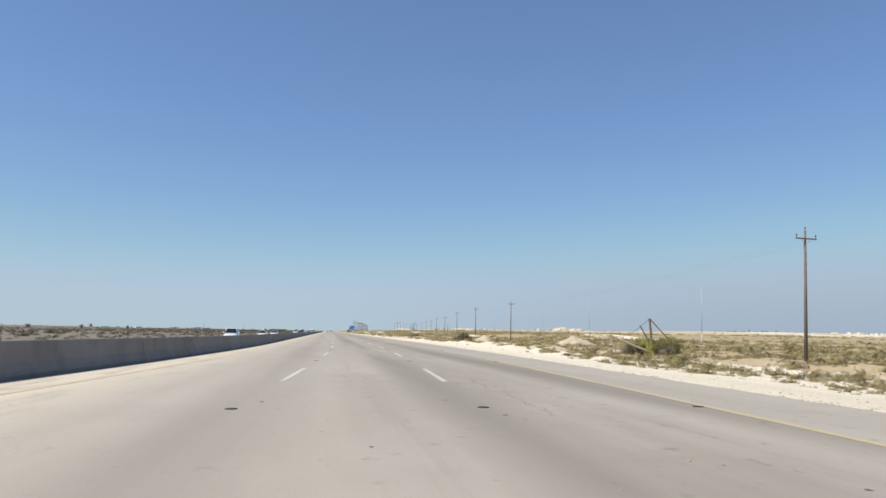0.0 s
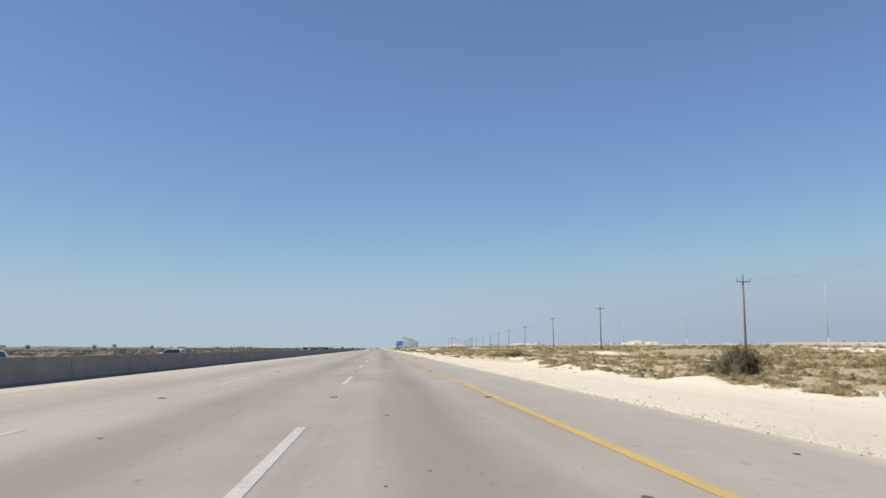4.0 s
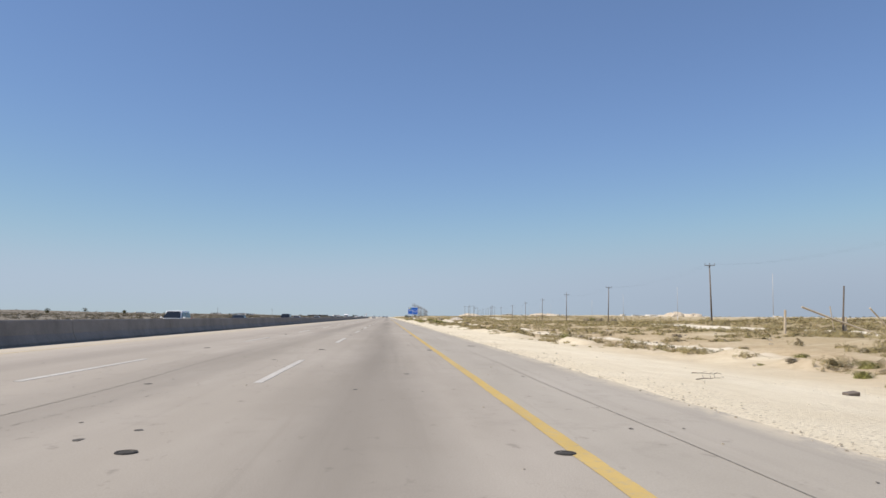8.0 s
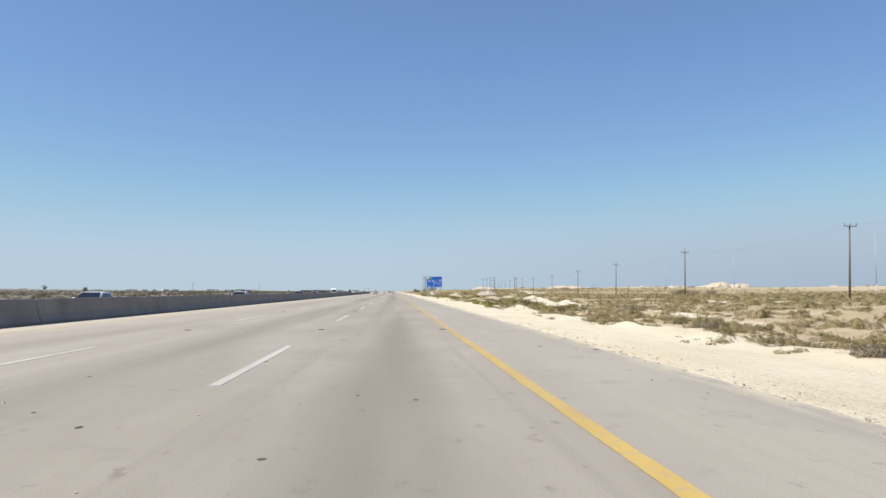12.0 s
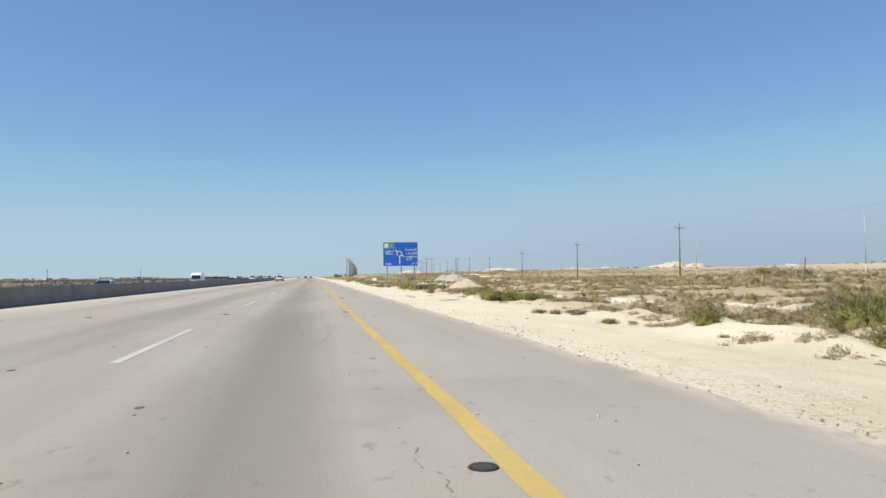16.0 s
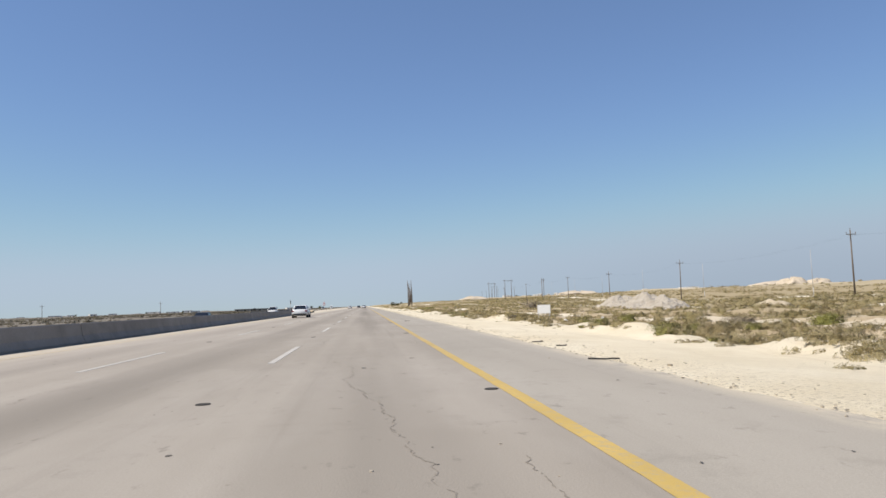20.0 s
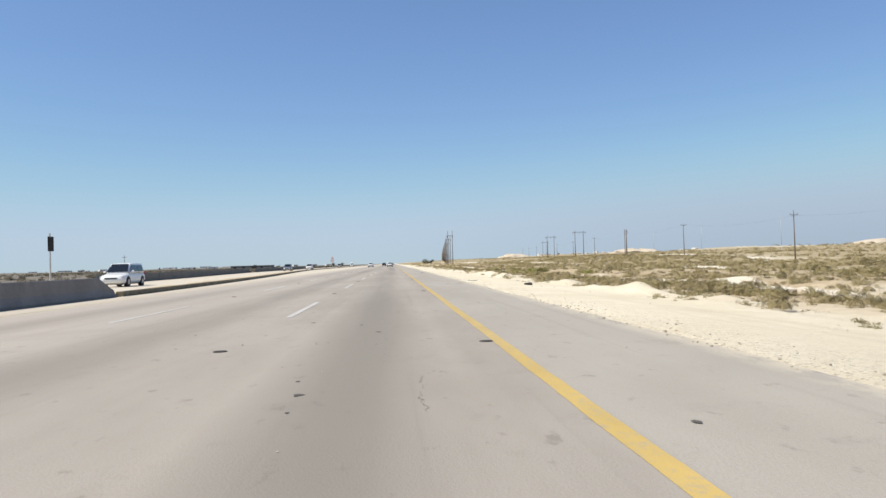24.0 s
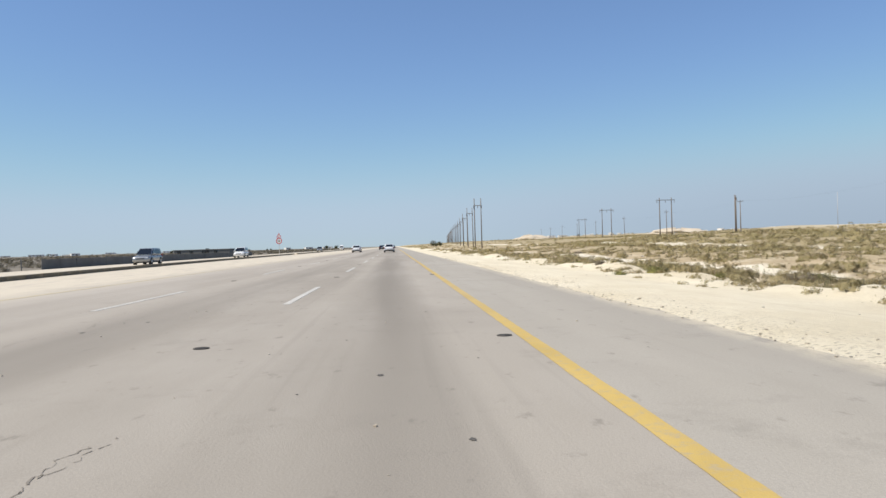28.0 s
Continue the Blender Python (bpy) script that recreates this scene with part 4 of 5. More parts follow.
tall = power_pole(11.6, 0.75, 2.0, "tall weathered wooden power pole with one crossarm and insulators")
tee = power_pole(10.6, 0.12, 1.9, "weathered wooden power pole with a crossarm at its top")
rnd = random.Random(8)
tops = []
for k, (lat, s) in enumerate(POLES):
    src = tee if s in (363.7, 447.7, 905.7, 993.3) else tall
    p = spot(lat, s)
    m = pose(p.x, p.y, p.z, rnd.gauss(0, 0.7), rnd.gauss(0, 0.8), -4.7 + rnd.gauss(0, 3))
    tops.append(m)
    if s == 55.6:
        tall.matrix_basis = m
    elif s == 363.7:
        tee.matrix_basis = m
    else:
        copy_thing(src, m)
wires = thing("power_line_wires", pose(0, 0, 0), "thin dark sagging wires strung between the wooden poles", "cable")
for x in (-0.9, 0.0, 0.9):
    bm = bmesh.new()
    for a, b in zip(tops, tops[1:]):
        p, q = a @ Vector((x, -0.1, 10.7)), b @ Vector((x, -0.1, 10.7))
        pts = [p.lerp(q, k / 10) - Vector((0, 0, 1.3 * 4 * (k / 10) * (1 - k / 10))) for k in range(11)]
        for u, v in zip(pts, pts[1:]):
            rod(bm, u, v, 0.0025, n=3, caps=False)
    part("wire", bm, trim_black, wires)

pale = thing("steel_pole", pose(0, 0, -50), "slender pale grey steel pole standing in the scrub", "utility pole", "pale poles along the desert")
part("shaft", rod(bmesh.new(), (0, 0, 2.4), (0, 0, 13.8), 0.085, 0.04, 9), pole_pale, pale, smooth=True)
part("base_tube", rod(bmesh.new(), (0, 0, -0.8), (0, 0, 2.45), 0.16, 0.14, 9), pole_pale, pale, smooth=True)
part("tip", rod(bmesh.new(), (0.07, 0, 13.0), (0.07, 0, 14.2), 0.015, n=5), steel, pale)
for k, (lat, s) in enumerate(((81, 160), (90.1, 260.4), (98.3, 348.5), (103.5, 426), (110.5, 508), (116.6, 590.6), (124.5, 674), (131.3, 759), (137, 840), (147, 930), (153, 1015), (160, 1100), (168, 1200))):
    p = spot(lat, s)
    m = pose(p.x, p.y, p.z, rnd.gauss(0, 0.5), rnd.gauss(0, 0.5))
    if k == 0:
        pale.matrix_basis = m
    else:
        copy_thing(pale, m)


def portal_pole(gap, height, drop, over, label, group):
    ob = thing("double_pole", pose(0, 0, -50), label, "utility pole", group)
    for x in (-gap / 2, gap / 2):
        part("pole", rod(bmesh.new(), (x, 0, -0.8), (x, 0, height), 0.19, 0.13, 10), pole_wood, ob, smooth=True)
    part("crossbeam", block(bmesh.new(), (0, -0.16, height - drop), (gap + over, 0.16, 0.2), 0.015), pole_wood, ob, "heavy wooden crossbeam")
    for x in (-gap / 2 - over * 0.4, 0, gap / 2 + over * 0.4):
        bm = bmesh.new()
        bent_rod(bm, [(x, -0.16, height - drop - 0.1), (x, -0.16, height - drop - 0.3), (x, -0.16, height - drop - 0.95)], [0.03, 0.085, 0.07], 8)
        part("insulator", bm, insulator_glaze, ob, "hanging insulator string")
    return ob


gantry = portal_pole(4.2, 13.2, 0.8, 2.4, "tall wooden double pole with a heavy crossbeam", "double poles in the scrub")
p = spot(89.1, 1008.5)
gantry.matrix_basis = pose(p.x, p.y, p.z, 0, 0, 4)
for lat, s, turn in ((110, 1002, 60), (92, 1085, 4), (122, 1240, 4)):
    p = spot(lat, s)
    copy_thing(gantry, pose(p.x, p.y, p.z, 0, 0, turn))
twin = portal_pole(2.2, 16.8, 2.4, 0.5, "tall dark double pole of the line beside the road", "double poles beside the road")
for k in range(22):
    s = 1012 + 66 * k
    lat = 26.4 + 0.066 * (s - 1012)
    p = spot(lat, s)
    m = pose(p.x, p.y, p.z, rnd.gauss(0, 0.4), rnd.gauss(0, 0.4), -3.8)
    if k == 0:
        twin.matrix_basis = m
    else:
        copy_thing(twin, m)
for lat, s in ((-120, 992), (-163, 939)):
    p = spot(lat, s)
    copy_thing(tall, pose(p.x, p.y, p.z - 4.0, 0, 0, rnd.uniform(-20, 20)))


# ---- collapsed structures of poles ----
def wreck(lat, s, beams, label):
    """beams: from and to as sideways, along and height offsets, thickness, dark or pale."""
    foot = spot(lat, s)
    ob = thing("collapsed_frame", pose(foot.x, foot.y, foot.z), label, "ruined frame")
    for a, b, r, dark in beams:
        pts = [Vector(a).lerp(Vector(b), k / 4) + Vector((0, 0, -0.08 * math.sin(math.pi * k / 4))) for k in range(5)]
        part("post" if dark else "beam", bent_rod(bmesh.new(), pts, [r, r, r * 0.95, r * 0.9, r * 0.85]), pole_wood if dark else timber_pale, ob, "dark upright post" if dark else "pale bleached timber beam")
    return ob


wreck(26.05, 69.5, [((0, 0, -0.4), (-0.35, 0, 3.75), 0.13, True), ((-0.35, 0, 3.75), (3.7, 0.8, 0.1), 0.075, False), ((-4.9, 0, 2.0), (0.3, -0.3, 0.0), 0.10, False),
                 ((-4.8, 0.05, 2.05), (-4.0, 0, -0.1), 0.07, False), ((-1.3, 0.3, 3.0), (-0.4, 0.2, 1.5), 0.06, True), ((-0.4, 0, 3.7), (-1.9, 1.0, 2.2), 0.025, True),
                 ((2.0, 0.2, 2.0), (3.2, 0.2, 1.55), 0.04, False)], "collapsed frame of pale poles leaning on a dark post")
wreck(42.2, 303, [((0, 0, -0.4), (0.35, 0, 4.6), 0.085, True), ((-4.0, 0, 2.5), (3.2, -0.4, 0.0), 0.10, False), ((-5.6, 0.3, -0.1), (-5.5, 0.3, 2.2), 0.13, False),
                  ((-0.9, 0.4, 2.6), (-0.6, 0.4, 0.4), 0.05, False), ((3.1, 0.3, 2.5), (6.0, 0.8, 0.0), 0.08, False), ((0.3, 0, 0.0), (0.4, 0, 1.6), 0.15, False)],
      "fallen pale poles leaning round a dark post in the scrub")
wreck(33, 708, [((0, 0, -0.3), (-0.5, 0, 2.4), 0.10, True), ((-2.6, 0, 1.6), (2.4, -0.3, 0.1), 0.09, False), ((1.5, 0.4, 2.2), (3.4, 0.4, 0.0), 0.06, False)],
      "leaning timber poles over a brown bush")
wreck(60.8, 536.7, [((0, 0, -0.3), (0.4, 0, 3.5), 0.085, True), ((-4.5, 0, 1.1), (-1.0, -0.3, 0.1), 0.06, False), ((-5.7, 0.2, -0.1), (-5.65, 0.2, 1.35), 0.09, False),
                    ((0.9, 0.2, 0.3), (2.5, 0.5, 2.5), 0.05, False), ((1.1, 0.2, 2.2), (3.1, 0.4, 1.4), 0.045, False), ((2.4, 0.4, 2.4), (6.2, 0.8, 0.0), 0.05, False), ((-0.2, 0.3, 1.2), (1.2, 0.6, 0.0), 0.05, False)],
      "leaning weathered timber poles in the scrub")


# ---- heaps ----
def heap(lat, s, r, h, k):
    rnd = random.Random(100 + k)
    foot = spot(lat, s)
    grey = lat > 20 and s > 645
    bm = bmesh.new()
    n, m = 44, 18
    rings = []
    for j in range(m):
        f = j / (m - 1)
        ring = []
        for i in range(n):
            a = i * math.tau / n
            edge = r * (1 + 0.22 * noise.noise(Vector((math.cos(a) * 1.5, math.sin(a) * 1.5, k))))
            rr = edge * (1.15 - f * 1.13)
            x, y = rr * math.cos(a), rr * math.sin(a) * 1.1
            z = h * (0.55 * f + 0.45 * math.sin(f * math.pi / 2)) - 0.25 * (1 - f)
            z += (0.55 if grey else 0.5) * h * f * (1 - f * 0.4) * noise.noise(Vector((x * 0.9, y * 0.9, k + 3.3)))
            z += (0.22 if grey else 0.11) * noise.noise(Vector((x * 2.2, y * 2.2, k))) + (0.12 if grey else 0.05) * noise.noise(Vector((x * 5.5, y * 5.5, k + 9.0)))
            ring.append(Vector((x, y, z)))
        rings.append(ring)
    loft(bm, rings)
    me = finish_mesh("heap", bm, spoil if grey else sand_bank if 420 < s < 435 else sand_heap, not grey)
    ob = new("spoil_heap" if grey else "sand_heap", me)
    ob.matrix_basis = pose(foot.x, foot.y, foot.z)
    tagged(ob, "pale grey heap of dumped spoil in the scrub" if grey else "low heap of pale dug sand", "mound", "heaps beside the road")


for k, (lat, s, r, h) in enumerate(HEAPS):
    heap(lat, s, r, h, k)


def outcrop(lat, s, r, h, seed):
    foot = spot(lat, s)
    bm = bmesh.new()
    n, m = 36, 9
    rings = []
    for j in range(m):
        f = j / (m - 1)
        ring = []
        for i in range(n):
            a = i * math.tau / n
            q = noise.noise(Vector((math.cos(a) * 4.0, math.sin(a) * 4.0, seed + f * 2.5)))
            rr = r * (1 + 0.35 * q) * (1.0 - 0.55 * f ** 2) * (1.0 if j < m - 1 else 0.3)
            ring.append(Vector((rr * 1.5 * math.cos(a), rr * math.sin(a), h * f * (0.8 + 0.75 * noise.noise(Vector((math.cos(a) * 2.6, math.sin(a) * 2.6, seed)))) - 0.8)))
        rings.append(ring)
    loft(bm, rings)
    ob = new("rock_outcrop", finish_mesh("rock_outcrop", bm, rock, True))
    ob.matrix_basis = pose(foot.x, foot.y, foot.z)
    tagged(ob, "pale eroded rock outcrop on the far rise", "rock", "rock outcrops on the horizon")


for k, (lat, s, r, h) in enumerate(((372, 1155, 10, 7.5), (404, 1165, 9, 5.5), (420, 1250, 22, 6), (260, 1420, 18, 5), (150, 1560, 14, 6), (520, 1180, 25, 5))):
    outcrop(lat, s, r, h, 5.0 * k)


# ---- cars ----
def car(kind, paint, label):
    """A car along +y (nose), on its wheels at z 0, with body, glass, lamps and wheels as parts."""
    van, tall = kind == "van", kind in ("van", "suv")
    L = {"sedan": 4.85, "suv": 4.9, "van": 5.6}[kind]
    W = {"sedan": 1.85, "suv": 1.92, "van": 2.0}[kind]
    H = {"sedan": 1.45, "suv": 1.80, "van": 2.45}[kind]
    belt = {"sedan": 0.93, "suv": 1.08, "van": 1.25}[kind]
    ob = thing("car", pose(0, 0, -50), label, "car" if not van else "van", "cars on the highway")
    h = L / 2
    # body shell: rounded sections from tail to nose
    deck = 0.05 if kind == "sedan" else 0.0
    rings = []
    for k in range(27):
        u = k / 26 * 2 - 1
        u = math.copysign(1 - (1 - abs(u)) ** 1.35, u)
        y = u * h
        x = W / 2 * (1 - 0.05 * abs(u) ** 3 - 0.17 * max(0.0, abs(u) - 0.84) ** 1.5 / 0.064)
        high = belt + deck * ease(-u, 0.5, 0.8) - 0.15 * ease(u, 0.38, 0.9) - 0.20 * max(0.0, (u - 0.86) / 0.14) ** 2 - 0.07 * max(0.0, (-u - 0.93) / 0.07) ** 2
        low = 0.21 + 0.16 * max(0.0, (abs(u) - 0.8) / 0.2) ** 2
        mid, tall_by = (high + low) / 2, (high - low) / 2
        ring = []
        for j in range(18):
            a = (j + 0.5) * math.tau / 18
            c, s = math.cos(a), math.sin(a)
            ring.append(Vector((math.copysign(abs(c) ** 0.42, c) * x, y, mid + math.copysign(abs(s) ** 0.5, s) * tall_by)))
        rings.append(ring)
    part("body", loft(bmesh.new(), rings), paint, ob, smooth=True)
    # greenhouse: rear foot, rear top, front top, front foot
    rf, rt, ft, ff = {"sedan": (-h + 0.66, -h + 1.45, 0.30, 1.15), "suv": (-h + 0.14, -h + 0.45, 0.45, 1.2), "van": (-h + 0.10, -h + 0.2, 0.9, 2.2)}[kind]
    wb, wt = W * 0.465, W * (0.365 if not van else 0.43)
    rings = []
    for y in [rf + (rt - rf) * k / 5 for k in range(5)] + [rt + (ft - rt) * k / 8 for k in range(9)] + [ft + (ff - ft) * k / 5 for k in range(1, 6)]:
        k = min(1.0, (y - rf) / (rt - rf), (ff - y) / (ff - ft))
        crown = 1.0 + 0.035 * math.sin(math.pi * min(1.0, max(0.0, (y - rt) / (ft - rt))))
        z0, dz = belt - 0.03, (H - belt + 0.01) * k * crown
        half = [(1.0, 0.0), (0.5, 0.5), (0.12, 0.88), (0.02, 0.955), (-0.25, 0.985), (-1.2, 1.0)]
        right = [Vector((wt + (wb - wt) * (f if f > 0 else 0) + (wt * 0.5 * f if f < 0 else 0), y, z0 + dz * v)) for f, v in half]
        rings.append(right + [Vector((-p.x, p.y, p.z)) for p in reversed(right)])
    part("roof", loft(bmesh.new(), rings), paint, ob, smooth=True)

    def pane(name, pts, push):
        bm = bmesh.new()
        a = [bm.verts.new(Vector(p) + Vector(push)) for p in pts]
        b = [bm.verts.new(Vector(p) + Vector(push) * 0.2) for p in pts]
        bm.faces.new(a)
        for k in range(len(a)):
            j = (k + 1) % len(a)
            bm.faces.new((a[k], b[k], b[j], a[j]))
        part(name, bm, glass_dark, ob, "dark tinted glass")

    def at(u, v, y0, y1):
        """A point across the slanting end panes."""
        k = v
        x = (wb + (wt - wb) * k) * u
        return (x, y0 + (y1 - y0) * k, belt - 0.02 + (H - belt) * k)
    if not van:
        pane("rear_window", [at(-0.84, 0.14, rf, rt), at(0.84, 0.14, rf, rt), at(0.80, 0.88, rf, rt), at(-0.80, 0.88, rf, rt)], (0, -0.025, 0.025))
    pane("windscreen", [at(0.88, 0.08, ff, ft), at(-0.88, 0.08, ff, ft), at(-0.84, 0.62 if van else 0.9, ff, ft), at(0.84, 0.62 if van else 0.9, ff, ft)], (0, 0.03, 0.03))
    for side in (-1, 1):
        def flank(y, k):
            return (side * (wb + (wt - wb) * k), y, belt - 0.02 + (H - belt) * k)
        low, high = 0.10, 0.80 if not van else 0.55
        back, front = (rf + (rt - rf) * 0.75 + 0.15, ft + (ff - ft) * 0.55)
        cut = (rt + ft) / 2 + 0.1
        if van:
            back = cut + 0.2
        else:
            pane("side_window", [flank(back, low), flank(cut - 0.05, low), flank(cut - 0.05, high), flank(rt + 0.14, high)], (side * 0.02, 0, 0.006))
        pane("side_window", [flank(cut + 0.05, low), flank(front + 0.1, low), flank(ft - 0.04, high), flank(cut + 0.05, high)], (side * 0.02, 0, 0.006))
        part("mirror", block(bmesh.new(), (side * (W / 2 + 0.09), ft + 0.42, belt + 0.08), (0.2, 0.09, 0.14), 0.03), paint, ob)
        part("tail_lamp", block(bmesh.new(), (side * W * 0.395, -h + 0.045, belt - 0.16 if not tall else belt - 0.1), (0.26, 0.10, 0.20 if not tall else 0.36), 0.03), lamp_red, ob, "red tail lamp")
        part("headlamp", block(bmesh.new(), (side * W * 0.34, h - 0.16, belt - 0.34), (0.36, 0.22, 0.14), 0.03), lamp_clear, ob, "clear headlamp")
        part("door_handle", block(bmesh.new(), (side * W * 0.502, -0.15, belt - 0.16), (0.02, 0.18, 0.03)), paint, ob)
        for y in (-h + 0.98, h - 0.92):
            r = 0.33 if not tall else 0.37
            part("wheel_arch", rod(bmesh.new(), (side * (W / 2 - 0.24), y, r + 0.02), (side * (W / 2 - 0.004), y, r + 0.02), r * 1.14, r * 1.14, 22), trim_black, ob, "dark wheel arch")
            wheel = part("wheel", rod(bmesh.new(), (side * (W / 2 - 0.22), y, r), (side * (W / 2 + 0.012), y, r), r, r * 0.97, 20), rubber, ob, "black tyre")
            part("rim", rod(bmesh.new(), (side * (W / 2 - 0.02), y, r), (side * (W / 2 + 0.02), y, r), r * 0.66, r * 0.55, 14), alloy, wheel, "alloy wheel rim")
    part("rear_bumper", block(bmesh.new(), (0, -h + 0.03, 0.40), (W * 0.86, 0.14, 0.16), 0.03), trim_black, ob, "dark lower bumper")
    part("front_grille", block(bmesh.new(), (0, h - 0.05, belt - 0.42), (W * 0.5, 0.12, 0.16), 0.03), trim_black, ob, "dark grille")
    part("underbody", block(bmesh.new(), (0, 0, 0.27), (W * 0.8, L * 0.86, 0.14)), trim_black, ob, "dark underbody")
    part("plate_bar", block(bmesh.new(), (0, -h - 0.012, belt - 0.30), (0.36, 0.02, 0.12), 0.004), sign_white, ob, "plain pale plate")
    return ob


def park(src, spots, flip=False):
    for k, (lat, s) in enumerate(spots):
        p = on_road(lat, s, opposite_level(s) if flip else 0.0)
        q = on_road(lat, s + 1)
        m = pose(p.x, p.y, p.z, 0, 0, (180 if flip else 0) - math.degrees(math.atan2(q.x - p.x, 1)))
        if k == 0:
            src.matrix_basis = m
        else:
            copy_thing(src, m)


park(car("sedan", car_white, "white saloon car with dark rear window on the carriageway"), ((-9.2, 643), (-9.4, 924), (-2.5, 902)))
park(car("sedan", car_dark, "black saloon car driving far ahead"), ((-5.7, 1010), (-2.0, 1160)))
park(car("sedan", car_white, "white saloon car on the opposite carriageway"), ((-21.5, 154), (-21.5, 187), (-21.5, 397), (-21.5, 443), (-21.5, 531)), True)
park(car("suv", car_white, "white off-road car on the opposite carriageway"), ((-21.5, 105), (-21.5, 306), (-22.3, 722), (-29, 905)), True)
park(car("sedan", car_dark, "dark saloon car on the opposite carriageway"), ((-21.5, 335), (-21.5, 501), (-21.5, 648)), True)
park(car("suv", car_dark, "dark off-road car on the opposite carriageway"), ((-21.5, 380),), True)
park(car("suv", car_silver, "silver grey off-road car on the opposite carriageway"), ((-29, 856), (-30, 1050)), True)
park(car("van", car_white, "tall white panel van on the opposite carriageway"), ((-21.5, 590), (-29, 1150)), True)


# ---- litter on shoulder and sand ----
def scrap(lat, s, length, turn, curl, k):
    """A torn strip of tyre tread lying on the ground."""
    rnd = random.Random(300 + k)
    z = 0.006 if lat < EDGE else ground_height(lat, s) + 0.01
    p = on_road(lat, s, z)
    bm = bmesh.new()
    rings = []
    for j in range(9):
        f = j / 8 - 0.5
        w = (0.032 if length < 0.9 else 0.02) * (1 - 0.5 * abs(2 * f) ** 3) * rnd.uniform(0.8, 1.15)
        x, y = f * length, curl * (f * f) + rnd.gauss(0, 0.008)
        up = (0.02 + 0.03 * abs(f) * rnd.random()) * (1.0 if length < 0.9 else 0.5)
        rings.append([Vector((x, y - w, 0)), Vector((x, y + w, 0)), Vector((x, y + w * 0.8, up)), Vector((x, y - w * 0.8, up))])
    loft(bm, rings)
    ob = new("tyre_scrap", finish_mesh("tyre_scrap", bm, rubber))
    ob.matrix_basis = pose(p.x, p.y, p.z, 0, 0, turn)
    tagged(ob, "torn black strip of tyre tread on the roadside", "tyre scrap", "tyre scraps along the road")


for k, row in enumerate(((2.0, 328, 1.1, -12, 0.16), (2.3, 569.5, 0.55, -30, 0.1), (3.2, 663.8, 1.3, 5, 0.08), (4.6, 662.0, 0.35, 0, 0.02), (3.95, 492.5, 0.32, 20, 0.1), (3.8, 490.2, 0.3, 5, 0.05),
                         (0.25, 489.6, 0.18, 0, 0.03), (2.6, 575.5, 0.3, 10, 0.04), (2.7, 573.6, 0.25, 0, 0.03), (5.6, 11.2, 0.5, 10, 0.05), (0.9, 604, 0.3, 0, 0.04), (6.9, 590, 0.4, 60, 0.1), (1.6, 741, 0.35, 15, 0.06), 
                         (3.0, 705, 0.5, 10, 0.1), (2.9, 120, 0.4, -10, 0.06))):
    scrap(*row, k)


def board(lat, s, size, turn, mat, name, label):
    p = spot(lat, s, size[2] * 0.35)
    ob = new(name, finish_mesh(name, block(bmesh.new(), (0, 0, 0), size, 0.012), mat))
    ob.matrix_basis = pose(p.x, p.y, p.z, 6, -5, turn)
    tagged(ob, label, "litter")


board(7.6, 250.2, (0.30, 0.17, 0.08), 12, pole_wood, "broken_crate", "dark broken wooden crate lying in the sand")
board(12.1, 443.6, (0.4, 0.3, 0.3), 20, pole_wood, "broken_crate", "dark broken wooden crate beside a blue tarpaulin")
board(17.5, 572.5, (0.9, 0.5, 0.3), -15, rubber, "rubber_mat", "black crumpled rubber sheet among the bushes")
board(18.3, 519.6, (0.9, 0.5, 0.22), 25, rubber, "rubber_mat", "black crumpled rubber sheet among the bushes")


def tarp(lat, s):
    p = spot(lat, s)
    bm = bmesh.new()
    n, m = 18, 6
    rings = []
    for j in range(m):
        f = j / (m - 1)
        rings.append([Vector(((0.75 - 0.6 * f * f) * math.cos(a) * (1 + 0.3 * noise.noise(Vector((math.cos(a) * 2, math.sin(a) * 2, f)))),
                              (0.5 - 0.4 * f * f) * math.sin(a), 0.30 * f + 0.12 * noise.noise(Vector((a * 1.5, f * 4, 2.0))) - 0.05)) for a in [i * math.tau / n for i in range(n)]])
    loft(bm, rings)
    ob = new("tarpaulin_bundle", finish_mesh("tarpaulin_bundle", bm, tarp_blue))
    ob.matrix_basis = pose(p.x, p.y, p.z)
    tagged(ob, "crumpled blue tarpaulin bundle lying in the scrub", "tarpaulin")


tarp(10.9, 443.2)


def sack(lat, s, size, k):
    """A knotted white plastic sack, slumped."""
    p = spot(lat, s)
    bm = bmesh.new()
    rings = []
    for j in range(8):
        f = j / 7
        r = size * (0.5 * math.sin(0.35 + f * 2.6) + 0.05)
        rings.append([Vector((r * math.cos(a) * (1 + 0.3 * noise.noise(Vector((math.cos(a) * 2, math.sin(a) * 2, f * 3 + k)))), r * 0.85 * math.sin(a), size * 0.75 * f - 0.04))
                      for a in [i * math.tau / 14 for i in range(14)]])
    loft(bm, rings)
    ob = new("plastic_sack", finish_mesh("plastic_sack", bm, sign_white, True))
    ob.matrix_basis = pose(p.x, p.y, p.z, 0, 0, 40 * k)
    tagged(ob, "slumped white plastic sack lying among the bushes", "rubbish bag", "white sacks in the scrub")


for k, row in enumerate(((11.9, 605.8, 0.36), (14.6, 606.0, 0.26), (15.6, 560.0, 0.3), (8.9, 610.5, 0.2))):
    sack(*row, k)
board(4.9, 698.4, (0.34, 0.2, 0.12), 20, rubber, "tyre_chunk", "black chunk of tyre lying on the sand")


